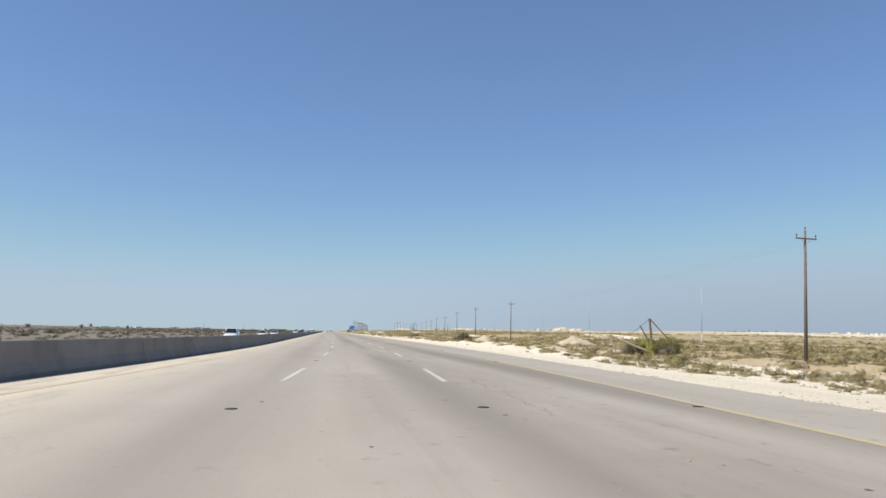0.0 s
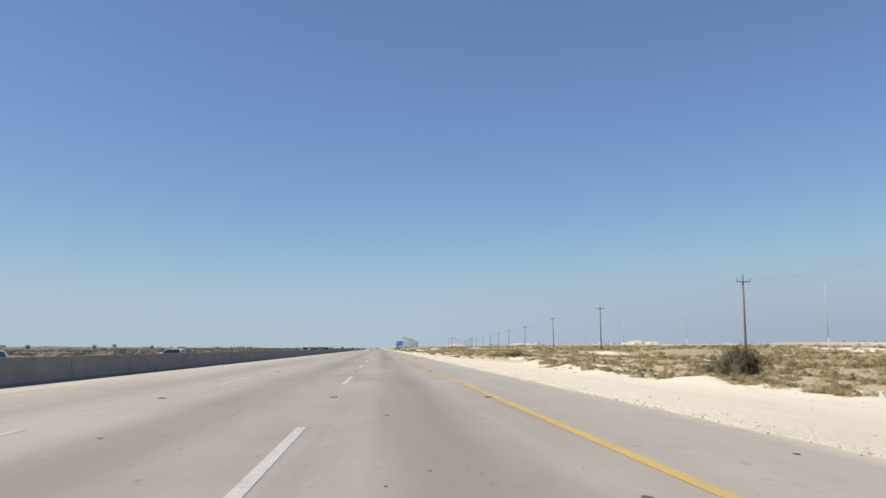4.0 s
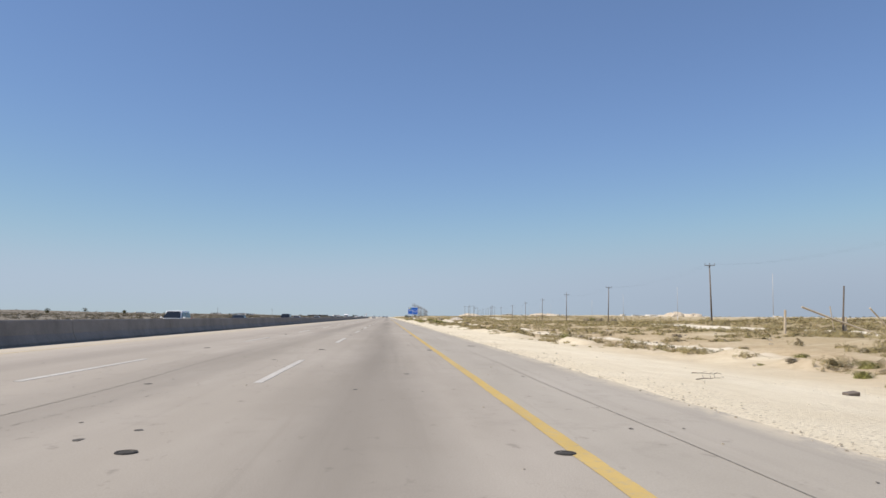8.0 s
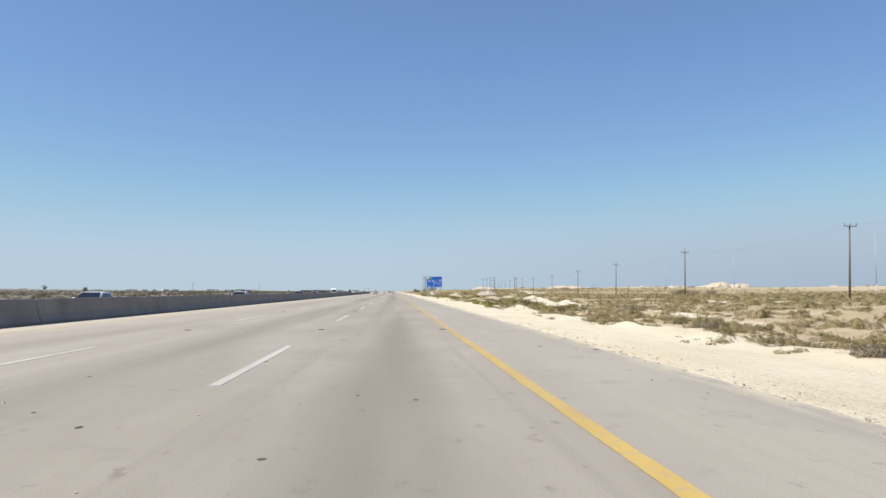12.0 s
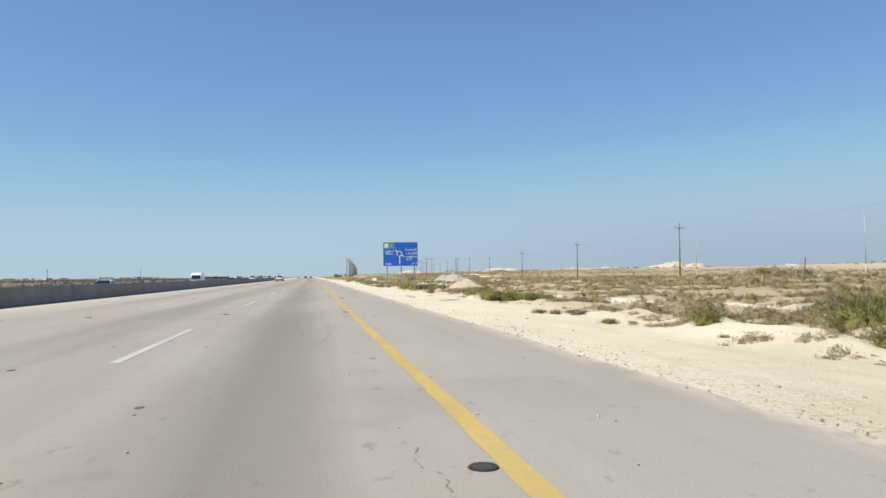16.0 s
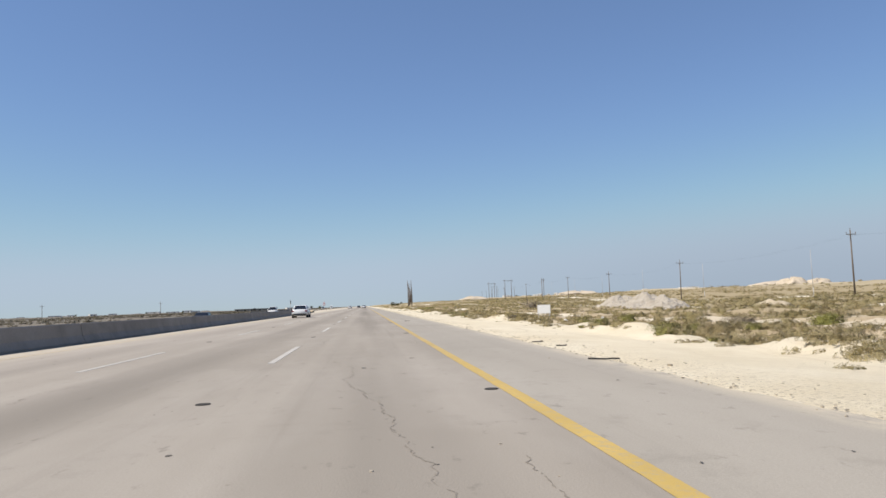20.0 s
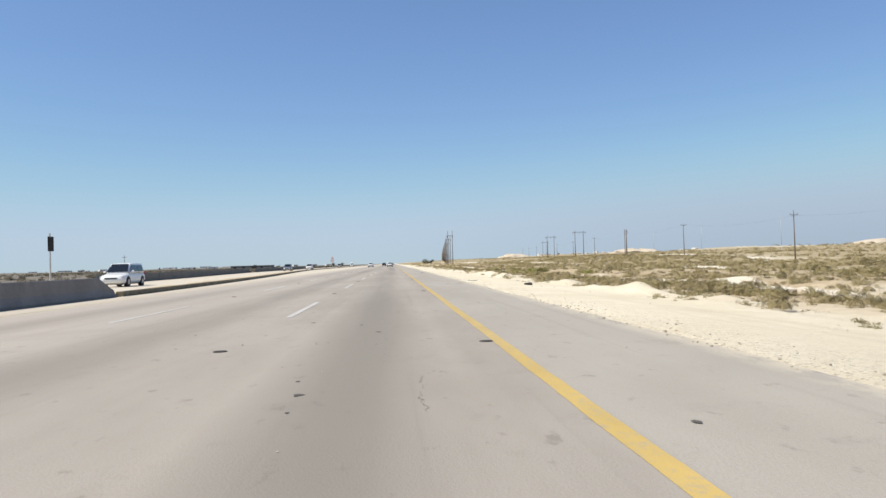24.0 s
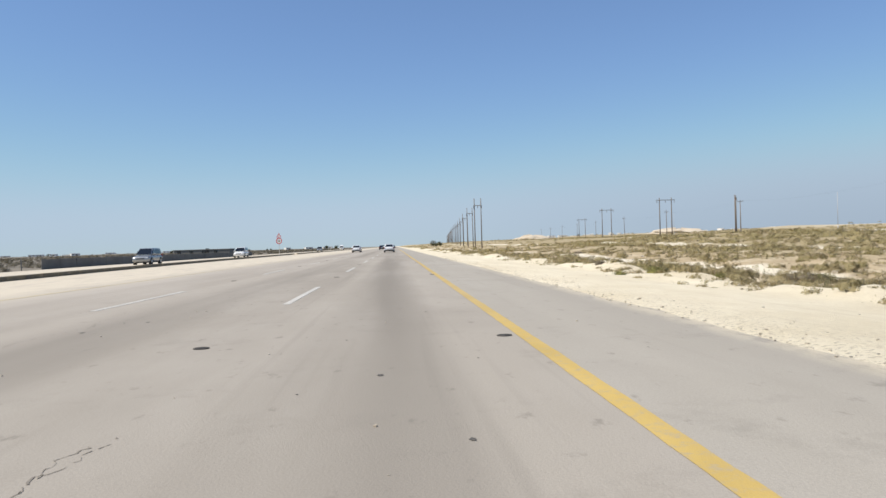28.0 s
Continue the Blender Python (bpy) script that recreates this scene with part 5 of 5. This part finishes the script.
def branch(lat, s, length, turn, k):
    rnd = random.Random(500 + k)
    p = spot(lat, s, 0.02)
    pts = [Vector((length * (j / 7 - 0.5), rnd.gauss(0, 0.03), 0.015 + 0.03 * rnd.random())) for j in range(8)]
    bm = bent_rod(bmesh.new(), pts, [0.011 - 0.001 * j for j in range(8)], 5)
    for j in (2, 4, 5):
        rod(bm, pts[j], pts[j] + Vector((rnd.uniform(0.05, 0.2), rnd.choice((-1, 1)) * rnd.uniform(0.1, 0.25), 0.05)), 0.006, 0.003, 4)
    ob = new("dry_branch", finish_mesh("dry_branch", bm, twig_bark))
    ob.matrix_basis = pose(p.x, p.y, p.z, 0, 0, turn)
    tagged(ob, "dry dead branch lying on the sand", "branch", "dry branches on the sand")


for k, row in enumerate(((4.9, 486.4, 0.8, -25), (5.4, 487.8, 0.7, 10), (5.8, 497, 0.6, 30), (4.6, 250, 0.6, 15), (5.9, 253, 0.7, -10), (6.2, 610, 0.9, 20), (3.6, 780, 0.5, 40), (6.5, 30, 0.8, 5))):
    branch(*row, k)


# ---- shrubs ----
def twigs(count, rx, ry, h, leaf, seed, lobes=5):
    """Corners of many small leaf blades that make up one rounded, gappy shrub."""
    r = np.random.RandomState(seed)
    centre = np.stack([r.uniform(-0.6, 0.6, lobes) * rx, r.uniform(-0.6, 0.6, lobes) * ry, r.uniform(0.15, 0.55, lobes) * h], axis=1)
    size = r.uniform(0.35, 0.65, lobes)
    k = r.randint(0, lobes, count)
    way = r.normal(size=(count, 3))
    way /= np.linalg.norm(way, axis=1)[:, None]
    way[:, 2] = np.abs(way[:, 2]) * 1.1 - 0.25
    reach = r.uniform(0.35, 1.0, count) ** 0.6
    p = centre[k] + way * (reach * size[k])[:, None] * np.array([rx, ry, h * 0.85])
    p[:, 2] = np.maximum(p[:, 2], 0.02 * h)
    grow = way + r.normal(size=(count, 3)) * 0.5 + np.array([0, 0, 0.3])
    grow /= np.linalg.norm(grow, axis=1)[:, None]
    side = np.cross(grow, r.normal(size=(count, 3)))
    side /= np.linalg.norm(side, axis=1)[:, None]
    ln = leaf * r.uniform(0.6, 1.4, count)[:, None]
    wd = leaf * 0.3 * r.uniform(0.6, 1.3, count)[:, None]
    quad = np.stack([p - side * wd * 0.5, p + side * wd * 0.5, p + grow * ln + side * wd * 0.3, p + grow * ln - side * wd * 0.3], axis=1)
    return quad.reshape(-1, 3)


def clumps(count, rx, ry, h, size, seed):
    """Corners of ragged sprays of foliage laid round a mound, with gaps between them."""
    r = np.random.RandomState(seed)
    way = r.normal(size=(count, 3))
    way[:, 2] = np.abs(way[:, 2]) * 0.9
    way /= np.linalg.norm(way, axis=1)[:, None]
    lump = 0.72 + 0.28 * np.sin(way[:, 0] * 5 + seed) * np.cos(way[:, 1] * 4 - seed)
    p = way * (lump * r.uniform(0.55, 1.0, count))[:, None] * np.array([rx, ry, h])
    n = way + r.normal(size=(count, 3)) * 0.55
    n /= np.linalg.norm(n, axis=1)[:, None]
    u = np.cross(n, r.normal(size=(count, 3)))
    u /= np.linalg.norm(u, axis=1)[:, None]
    v = np.cross(n, u)
    quad = []
    for a in range(4):
        ang = a * math.pi / 2 + r.uniform(-0.5, 0.5, count)
        ln = size * r.uniform(0.35, 1.0, count)
        quad.append(p + u * (np.cos(ang) * ln)[:, None] + v * (np.sin(ang) * ln)[:, None])
    out = np.stack(quad, axis=1).reshape(-1, 3)
    out[:, 2] = np.maximum(out[:, 2], -0.03)
    return out


def outward(corners, h):
    """Directions away from the heart of a shrub, by which its many small leaves catch the light as one soft mass."""
    n = corners * np.array([1.0, 1.0, 1.3]) + np.array([0, 0, 0.35 * h])
    return n / np.maximum(np.linalg.norm(n, axis=1), 1e-6)[:, None]


def leaf_mesh(name, corners, material, normals=None):
    me = quads_mesh(name, corners, np.arange(len(corners)).reshape(-1, 4), material, normals is not None)
    if normals is not None:
        me.normals_split_custom_set_from_vertices(normals.astype(np.float32))
    return me


def stem_mesh(rx, h, seed, n=9):
    rnd = random.Random(seed)
    bm = bmesh.new()
    for k in range(n):
        a = rnd.uniform(0, math.tau)
        tip = Vector((math.cos(a) * rx * 0.6, math.sin(a) * rx * 0.6, h * rnd.uniform(0.5, 0.85)))
        mid = tip * 0.5 + Vector((0, 0, -0.05 * h))
        bent_rod(bm, [Vector((0, 0, -0.06)), mid, tip], [0.022, 0.015, 0.005], 5)
    return finish_mesh("stems", bm, twig_bark)


KINDS = []
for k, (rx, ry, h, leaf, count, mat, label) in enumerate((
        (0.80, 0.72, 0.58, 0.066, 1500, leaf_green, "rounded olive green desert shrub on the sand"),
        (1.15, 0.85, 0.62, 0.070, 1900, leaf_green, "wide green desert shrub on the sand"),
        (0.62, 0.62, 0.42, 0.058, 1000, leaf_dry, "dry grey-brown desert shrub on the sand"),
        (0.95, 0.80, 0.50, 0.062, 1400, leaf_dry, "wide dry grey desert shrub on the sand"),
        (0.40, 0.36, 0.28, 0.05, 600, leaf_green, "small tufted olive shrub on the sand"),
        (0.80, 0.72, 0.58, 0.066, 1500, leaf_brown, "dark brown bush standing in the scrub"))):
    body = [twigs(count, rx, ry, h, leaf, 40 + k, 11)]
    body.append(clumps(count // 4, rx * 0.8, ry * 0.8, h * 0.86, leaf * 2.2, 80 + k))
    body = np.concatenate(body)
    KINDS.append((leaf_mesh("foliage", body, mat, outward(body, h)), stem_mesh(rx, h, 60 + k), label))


def shrub(kind, lat, s, size, tall=1.0):
    p = spot(lat, s, -0.03)
    ob = thing("desert_shrub", pose(p.x, p.y, p.z, 0, 0, RND.uniform(0, 360)), KINDS[kind][2], "shrub", "shrubs in the desert scrub")
    ob.scale = (size, size, size * tall)
    part("foliage", KINDS[kind][0], None, ob)
    part("stems", KINDS[kind][1], None, ob)


RND = random.Random(21)
for row in ((1, 8.6, 493.3, 1.1), (0, 9.5, 493.5, 1.25), (1, 10.7, 493.7, 1.2), (0, 12.0, 494.3, 1.0), (1, 10.0, 500.6, 1.05), (0, 11.2, 501.4, 0.95), (1, 10.4, 505.2, 1.1), (0, 11.0, 507.2, 1.1), (1, 11.3, 509.8, 1.25), (1, 12.3, 512.4, 1.2), (3, 11.4, 516.0, 1.3),
            (1, 10.9, 537.5, 1.2), (0, 12.2, 538.5, 1.1), (3, 13.5, 537.0, 1.2), (1, 14.6, 538.2, 1.2), (2, 9.3, 518.0, 0.8), (2, 8.6, 514.0, 0.8),
            (0, 11.5, 600.5, 0.7), (2, 12.8, 601.0, 0.7), (0, 12.0, 586.5, 0.8), (0, 13.5, 584.5, 0.7), (1, 17.0, 585.0, 1.1), (3, 16.0, 590.0, 1.1), (0, 11.0, 423.6, 1.72), (0, 12.3, 423.8, 1.75),
            (1, 9.6, 421.0, 0.9), (0, 9.9, 450.5, 1.15), (1, 10.6, 444.8, 1.5), (2, 9.0, 472.3, 0.7), (0, 12.1, 469.8, 1.72), (1, 13.6, 470.2, 1.5), (0, 8.4, 437.0, 0.6), (1, 10.3, 402.5, 1.2), (0, 11.5, 404.0, 1.0), (0, 12.5, 797.0, 0.9), (3, 11.5, 796.0, 0.9),
            (1, 26.0, 70.5, 2.35), (5, 24.6, 70.5, 2.3), (3, 27.2, 69.5, 2.3), (0, 28.2, 70.0, 2.4), (3, 21.0, 74.0, 1.3), (5, 24.4, 171.0, 3.1), (5, 25.6, 171.8, 2.35), (3, 22.6, 172.5, 1.6), (3, 33.5, 708.5, 2.6), (3, 18.9, 243.6, 2.0), (0, 20.2, 244.0, 1.9), (5, 21.6, 243.4, 2.0), (3, 22.9, 244.2, 2.1), (1, 16.4, 241.4, 1.3), (1, 16.0, 62.0, 0.9),
            (4, 6.9, 800.5, 0.8), (0, 6.5, 662.0, 0.5), (3, 16.4, 476.0, 1.3), (3, 17.9, 476.8, 1.3), (2, 19.4, 476.6, 1.6), (1, 14.3, 745.0, 1.3), (0, 15.6, 745.6, 1.2), (1, 13.0, 746.6, 1.1), (1, 13.2, 770.0, 1.1), (0, 15.0, 782.0, 1.2), (1, 17.0, 775.0, 1.3), (3, 12.3, 765.0, 1.0), (0, 12.8, 790.0, 1.0), (1, 9.9, 532.4, 1.3), (1, 12.0, 532.6, 1.2), (0, 11.0, 532.8, 1.3), (1, 9.3, 535.8, 1.1), (1, 9.9, 542.8, 1.0), (0, 11.2, 543.2, 1.0), (1, 13.3, 424.2, 1.4),
            (3, 104.0, 611.0, 3.4), (0, 107.0, 612.5, 3.3), (3, 110.0, 610.0, 3.5), (3, 119.0, 614.0, 3.0)):
    shrub(row[0], row[1], row[2], row[3], 1.6 if row[3] > 2.3 else 1.25 if row[3] > 1.7 else 1.0)
made = 0
for s0, s1, a, b, count in ((404, 424, 6.2, 8.0, 40), (458, 482, 6.2, 8.2, 11), (536, 562, 6.4, 8.4, 20), (566, 590, 7.0, 10.0, 30), (592, 645, 7.4, 10.5, 26), (226, 264, 10.4, 14.5, 14), (622, 660, 7.6, 9.6, 10), (780, 815, 7.2, 9.4, 10)):
    for _ in range(count):
        shrub(RND.choice((4, 4, 4, 0, 2)), RND.uniform(a, b), RND.uniform(s0, s1), RND.uniform(0.4, 0.8))
while made < 90:
    s = RND.uniform(8, 900)
    lat = verge(s) + 0.3 + abs(RND.gauss(0, 6.5))
    if lat > 30 or wave(lat, s, 18.0, 21.0) + 0.35 * RND.random() < 0.02:
        continue
    kind = RND.choice((0, 0, 1, 2, 2, 3, 3, 4, 4))
    shrub(kind, lat, s, RND.uniform(0.55, 1.15) if lat > verge(s) + 1.5 else RND.uniform(0.4, 0.8))
    made += 1


def scatter(name, lat_range, s_range, count, blades, size, seed, mat, label, thin=0.0, patch=18.0, leaf=0.16, shape=0.7, core=14):
    """Many shrubs too far or too many to count, as one mesh of leaf blades."""
    r = random.Random(seed)
    bases = []
    for j in range(6):
        body = [twigs(blades, 0.9, 0.9, shape, leaf, seed + j, 4)]
        if core:
            body.append(clumps(core, 0.8, 0.74, shape * 0.85, 1.0 / core ** 0.42, seed + 20 + j))
        bases.append(np.concatenate(body))
    chunks, facing = [], []
    done = tries = 0
    while done < count and tries < count * 6:
        tries += 1
        s = r.uniform(*s_range)
        lat = lat_range[0] + (lat_range[1] - lat_range[0]) * r.random() ** 1.25
        if wave(lat, s, patch, 21.0) + 0.5 * wave(lat, s, patch * 3.2, 22.0) + 0.3 * r.random() < thin + 0.2 * ease(s, 190, 215) * (1 - ease(s, 320, 400)):
            continue
        if far_rim(s) - 2.0 < lat < 0:
            continue
        if any(x0 < lat < x1 for x0, x1 in TRACKS) and r.random() < 0.8:
            continue
        if 0 < lat < verge(s) + (-1.3 * r.random() ** 2 if size[1] < 0.5 else 0.5):
            continue
        p = spot(lat, s)
        k = r.uniform(*size)
        a = r.uniform(0, math.tau)
        turn = np.array([[math.cos(a), math.sin(a), 0], [-math.sin(a), math.cos(a), 0], [0, 0, r.uniform(0.6, 1.15)]]) * k
        base = bases[r.randrange(6)]
        chunks.append(base @ turn + np.array([p.x, p.y, p.z - 0.04]))
        facing.append(outward(base @ turn, shape * k))
        done += 1
    corners = np.concatenate(chunks)
    ob = new(name, leaf_mesh(name, corners, mat, np.concatenate(facing)))
    return tagged(ob, label, "scrub", kind="stuff")


TRACKS = ((15.5, 18.5), (43, 48), (92, 110))     # bare sandy tracks where little grows
olive = "low olive and dry brown desert scrub"
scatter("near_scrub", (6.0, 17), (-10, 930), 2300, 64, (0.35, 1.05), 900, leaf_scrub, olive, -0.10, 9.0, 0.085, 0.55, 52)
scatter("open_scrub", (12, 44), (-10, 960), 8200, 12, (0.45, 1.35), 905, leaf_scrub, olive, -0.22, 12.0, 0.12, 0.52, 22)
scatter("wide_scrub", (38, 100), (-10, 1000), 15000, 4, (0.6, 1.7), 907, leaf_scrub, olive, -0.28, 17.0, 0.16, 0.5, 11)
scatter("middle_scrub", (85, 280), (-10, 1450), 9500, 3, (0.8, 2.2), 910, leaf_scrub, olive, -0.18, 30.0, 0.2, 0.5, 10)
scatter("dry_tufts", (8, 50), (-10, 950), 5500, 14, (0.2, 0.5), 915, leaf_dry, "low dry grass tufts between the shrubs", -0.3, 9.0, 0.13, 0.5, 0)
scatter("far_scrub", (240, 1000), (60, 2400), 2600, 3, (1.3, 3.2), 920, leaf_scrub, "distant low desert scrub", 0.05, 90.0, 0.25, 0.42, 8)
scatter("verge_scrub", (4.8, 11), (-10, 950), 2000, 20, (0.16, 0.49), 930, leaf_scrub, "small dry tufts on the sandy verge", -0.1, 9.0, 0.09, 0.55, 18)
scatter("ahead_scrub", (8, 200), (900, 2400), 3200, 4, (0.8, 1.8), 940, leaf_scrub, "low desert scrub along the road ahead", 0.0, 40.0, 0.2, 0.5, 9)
scatter("left_scrub", (-40, -330), (-10, 1700), 5600, 4, (0.8, 2.0), 950, leaf_left, "dark low scrub beyond the opposite carriageway", -0.12, 40.0, 0.2, 0.5, 9)
scatter("left_near_scrub", (-31, -150), (-10, 1300), 3600, 4, (0.6, 1.6), 955, leaf_left, "dark low scrub beyond the opposite carriageway", -0.3, 30.0, 0.2, 0.6, 9)
scatter("left_far_scrub", (-300, -1200), (60, 2600), 2200, 3, (1.4, 3.0), 960, leaf_left, "distant dark scrub", 0.02, 120.0, 0.25, 0.42, 8)


# ---- stones ----
def stones(name, lat_of, s_range, count, size, seed, label):
    r = random.Random(seed)
    cube = np.array([(x, y, z) for x in (-1, 1) for y in (-1, 1) for z in (-1, 1)], dtype=float)
    faces = np.array([(0, 1, 3, 2), (4, 6, 7, 5), (0, 4, 5, 1), (2, 3, 7, 6), (0, 2, 6, 4), (1, 5, 7, 3)])
    rr = np.random.RandomState(seed)
    vs, fs = [], []
    for k in range(count):
        s = r.uniform(*s_range)
        lat = lat_of(r)
        p = spot(lat, s)
        if lat < EDGE + 0.1:
            p.z = max(p.z, on_road(lat, s).z)
        d = r.uniform(*size) * (1.0 if r.random() < 0.95 else 1.6)
        a = r.uniform(0, math.tau)
        turn = np.array([[math.cos(a), math.sin(a), 0], [-math.sin(a), math.cos(a), 0], [0, 0, 0.7]])
        v = cube * rr.uniform(0.55, 1.0, (8, 3)) * np.array([1, 0.75, 0.8]) * d * 0.5
        vs.append(v @ turn + np.array([p.x, p.y, p.z + d * 0.12]))
        fs.append(faces + 8 * k)
    ob = new(name, quads_mesh(name, np.concatenate(vs), np.concatenate(fs), gravel_mat))
    tagged(ob, label, "gravel", kind="stuff")


stones("edge_gravel", lambda r: EDGE - 0.12 + abs(r.gauss(0, 0.5)), (-10, 830), 10000, (0.012, 0.04), 71, "small pale stones along the asphalt edge")
stones("sand_stones", lambda r: r.uniform(2.6, 16), (-10, 860), 2600, (0.02, 0.055), 72, "scattered stones on the sand")
stones("field_stones", lambda r: r.uniform(10, 60), (-10, 900), 900, (0.12, 0.45), 73, "pale rocks among the scrub")
stones("road_grit", lambda r: r.uniform(-5.5, 2.2), (-5, 830), 900, (0.012, 0.035), 74, "grit and small litter on the asphalt")


# ---- far buildings and trees ----
def building(lat, s, w, d, h, turn, label, coat=wall_paint):
    p = spot(lat, s)
    ob = thing("far_building", pose(p.x, p.y, p.z - 0.2, 0, 0, turn), label, "building", "low buildings on the horizon")
    part("walls", block(bmesh.new(), (0, 0, h / 2), (w, d, h), 0.05), coat, ob)
    part("roof", block(bmesh.new(), (0, 0, h + 0.2), (w + 0.3, d + 0.3, 0.4), 0.05), coat, ob, "flat parapet roof")
    part("door", block(bmesh.new(), (w * 0.1, -d / 2 - 0.02, 1.25), (1.6, 0.1, 2.3)), trim_black, ob, "dark doorway")
    for k in range(max(1, int(w / 5))):
        part("window", block(bmesh.new(), (-w / 2 + 2.2 + 5 * k, -d / 2 - 0.02, h * 0.62), (1.4, 0.08, 1.2)), glass_dark, ob, "dark window")


def in_view(lat, s, top, eye_s):
    """Whether something that tall stands clear of the ground between it and the road."""
    z = spot(lat, s).z + top
    for k in range(1, 24):
        f = k / 24
        if ground_height(max(5.0, lat * f) if lat > 0 else min(-34.0, lat * f), eye_s + (s - eye_s) * f) > EYE + (z - EYE) * f:
            return False
    return True


rnd = random.Random(77)
far_town = []
for k in range(72):
    for _ in range(30):
        a, d = radians(9 + (k + rnd.random()) * 0.5), rnd.uniform(1750, 2600)
        lat, s, h = d * math.sin(a), 200 + d * math.cos(a), rnd.uniform(3.2, 5.6)
        if in_view(lat, s, h * 0.45, 60):
            far_town.append((lat, s))
            building(lat, s, rnd.uniform(7, 22), rnd.uniform(8, 16), h, rnd.uniform(-35, 10), "low white flat-roofed building far across the desert")
            break
made = 0
while made < 20:
    a, d = radians(-rnd.uniform(2, 40)), rnd.uniform(1400, 2300)
    lat, s, h = d * math.sin(a), 420 + d * math.cos(a), rnd.uniform(2.6, 4.2)
    if lat < -80 and in_view(lat, s, h * 0.7, 480):
        made += 1
        building(lat, s, rnd.uniform(7, 24), rnd.uniform(8, 16), h, rnd.uniform(-10, 35), "low pale flat-roofed building far across the desert")
building(-82, 1085, 23, 9, 1.7, 0, "long low grey shed beside the far carriageway", fence_grey)


def tree(lat, s, h, seed):
    rnd = random.Random(seed)
    p = spot(lat, s)
    ob = thing("far_tree", pose(p.x, p.y, p.z - 0.2, 0, 0, rnd.uniform(0, 360)), "dark rounded desert tree far off", "tree", "trees on the horizon")
    bm = bmesh.new()
    bent_rod(bm, [(0, 0, -0.3), (0.1, 0.05, h * 0.25), (0.0, 0.1, h * 0.5)], [0.2, 0.16, 0.1], 7)
    for k in range(5):
        a = k * 1.3 + rnd.random()
        rod(bm, (0.05, 0.05, h * 0.3), (math.cos(a) * h * 0.3, math.sin(a) * h * 0.3, h * rnd.uniform(0.55, 0.8)), 0.09, 0.03, 6)
    part("trunk", bm, twig_bark, ob, "brown trunk with limbs")
    corners = twigs(420, h * 0.5, h * 0.5, h * 0.8, h * 0.12, seed, 7)
    corners = np.concatenate([corners, clumps(70, h * 0.42, h * 0.42, h * 0.62, h * 0.2, seed)])
    corners[:, 2] += h * 0.16
    part("crown", leaf_mesh("crown", corners, leaf_tree), None, ob)


    return ob


trees = []
for k, (lat, s, h) in enumerate(((26, 1290, 5.0), (29, 1298, 4.4), (31, 1288, 4.0), (-60, 1500, 5.0), (-75, 1560, 5.0), (52, 1640, 4.6))):
    trees.append(tree(lat, s, h, 1000 + k))
for k in range(14):
    lat, s = -rnd.uniform(190, 550), rnd.uniform(700, 2200)
    p = spot(lat, s)
    copy_thing(trees[k % 6], pose(p.x, p.y, p.z - 0.2, 0, 0, rnd.uniform(0, 360)))
for k in range(84):                            # dark trees between the white houses
    for _ in range(30):
        a, d = radians(9 + (k + rnd.random()) * 0.43), rnd.uniform(1550, 2300)
        lat, s = d * math.sin(a), 200 + d * math.cos(a)
        if in_view(lat, s, 2.5, 60):
            p = spot(lat, s)
            copy_thing(trees[k % 6], pose(p.x, p.y, p.z - 0.6, 0, 0, rnd.uniform(0, 360)))
            break
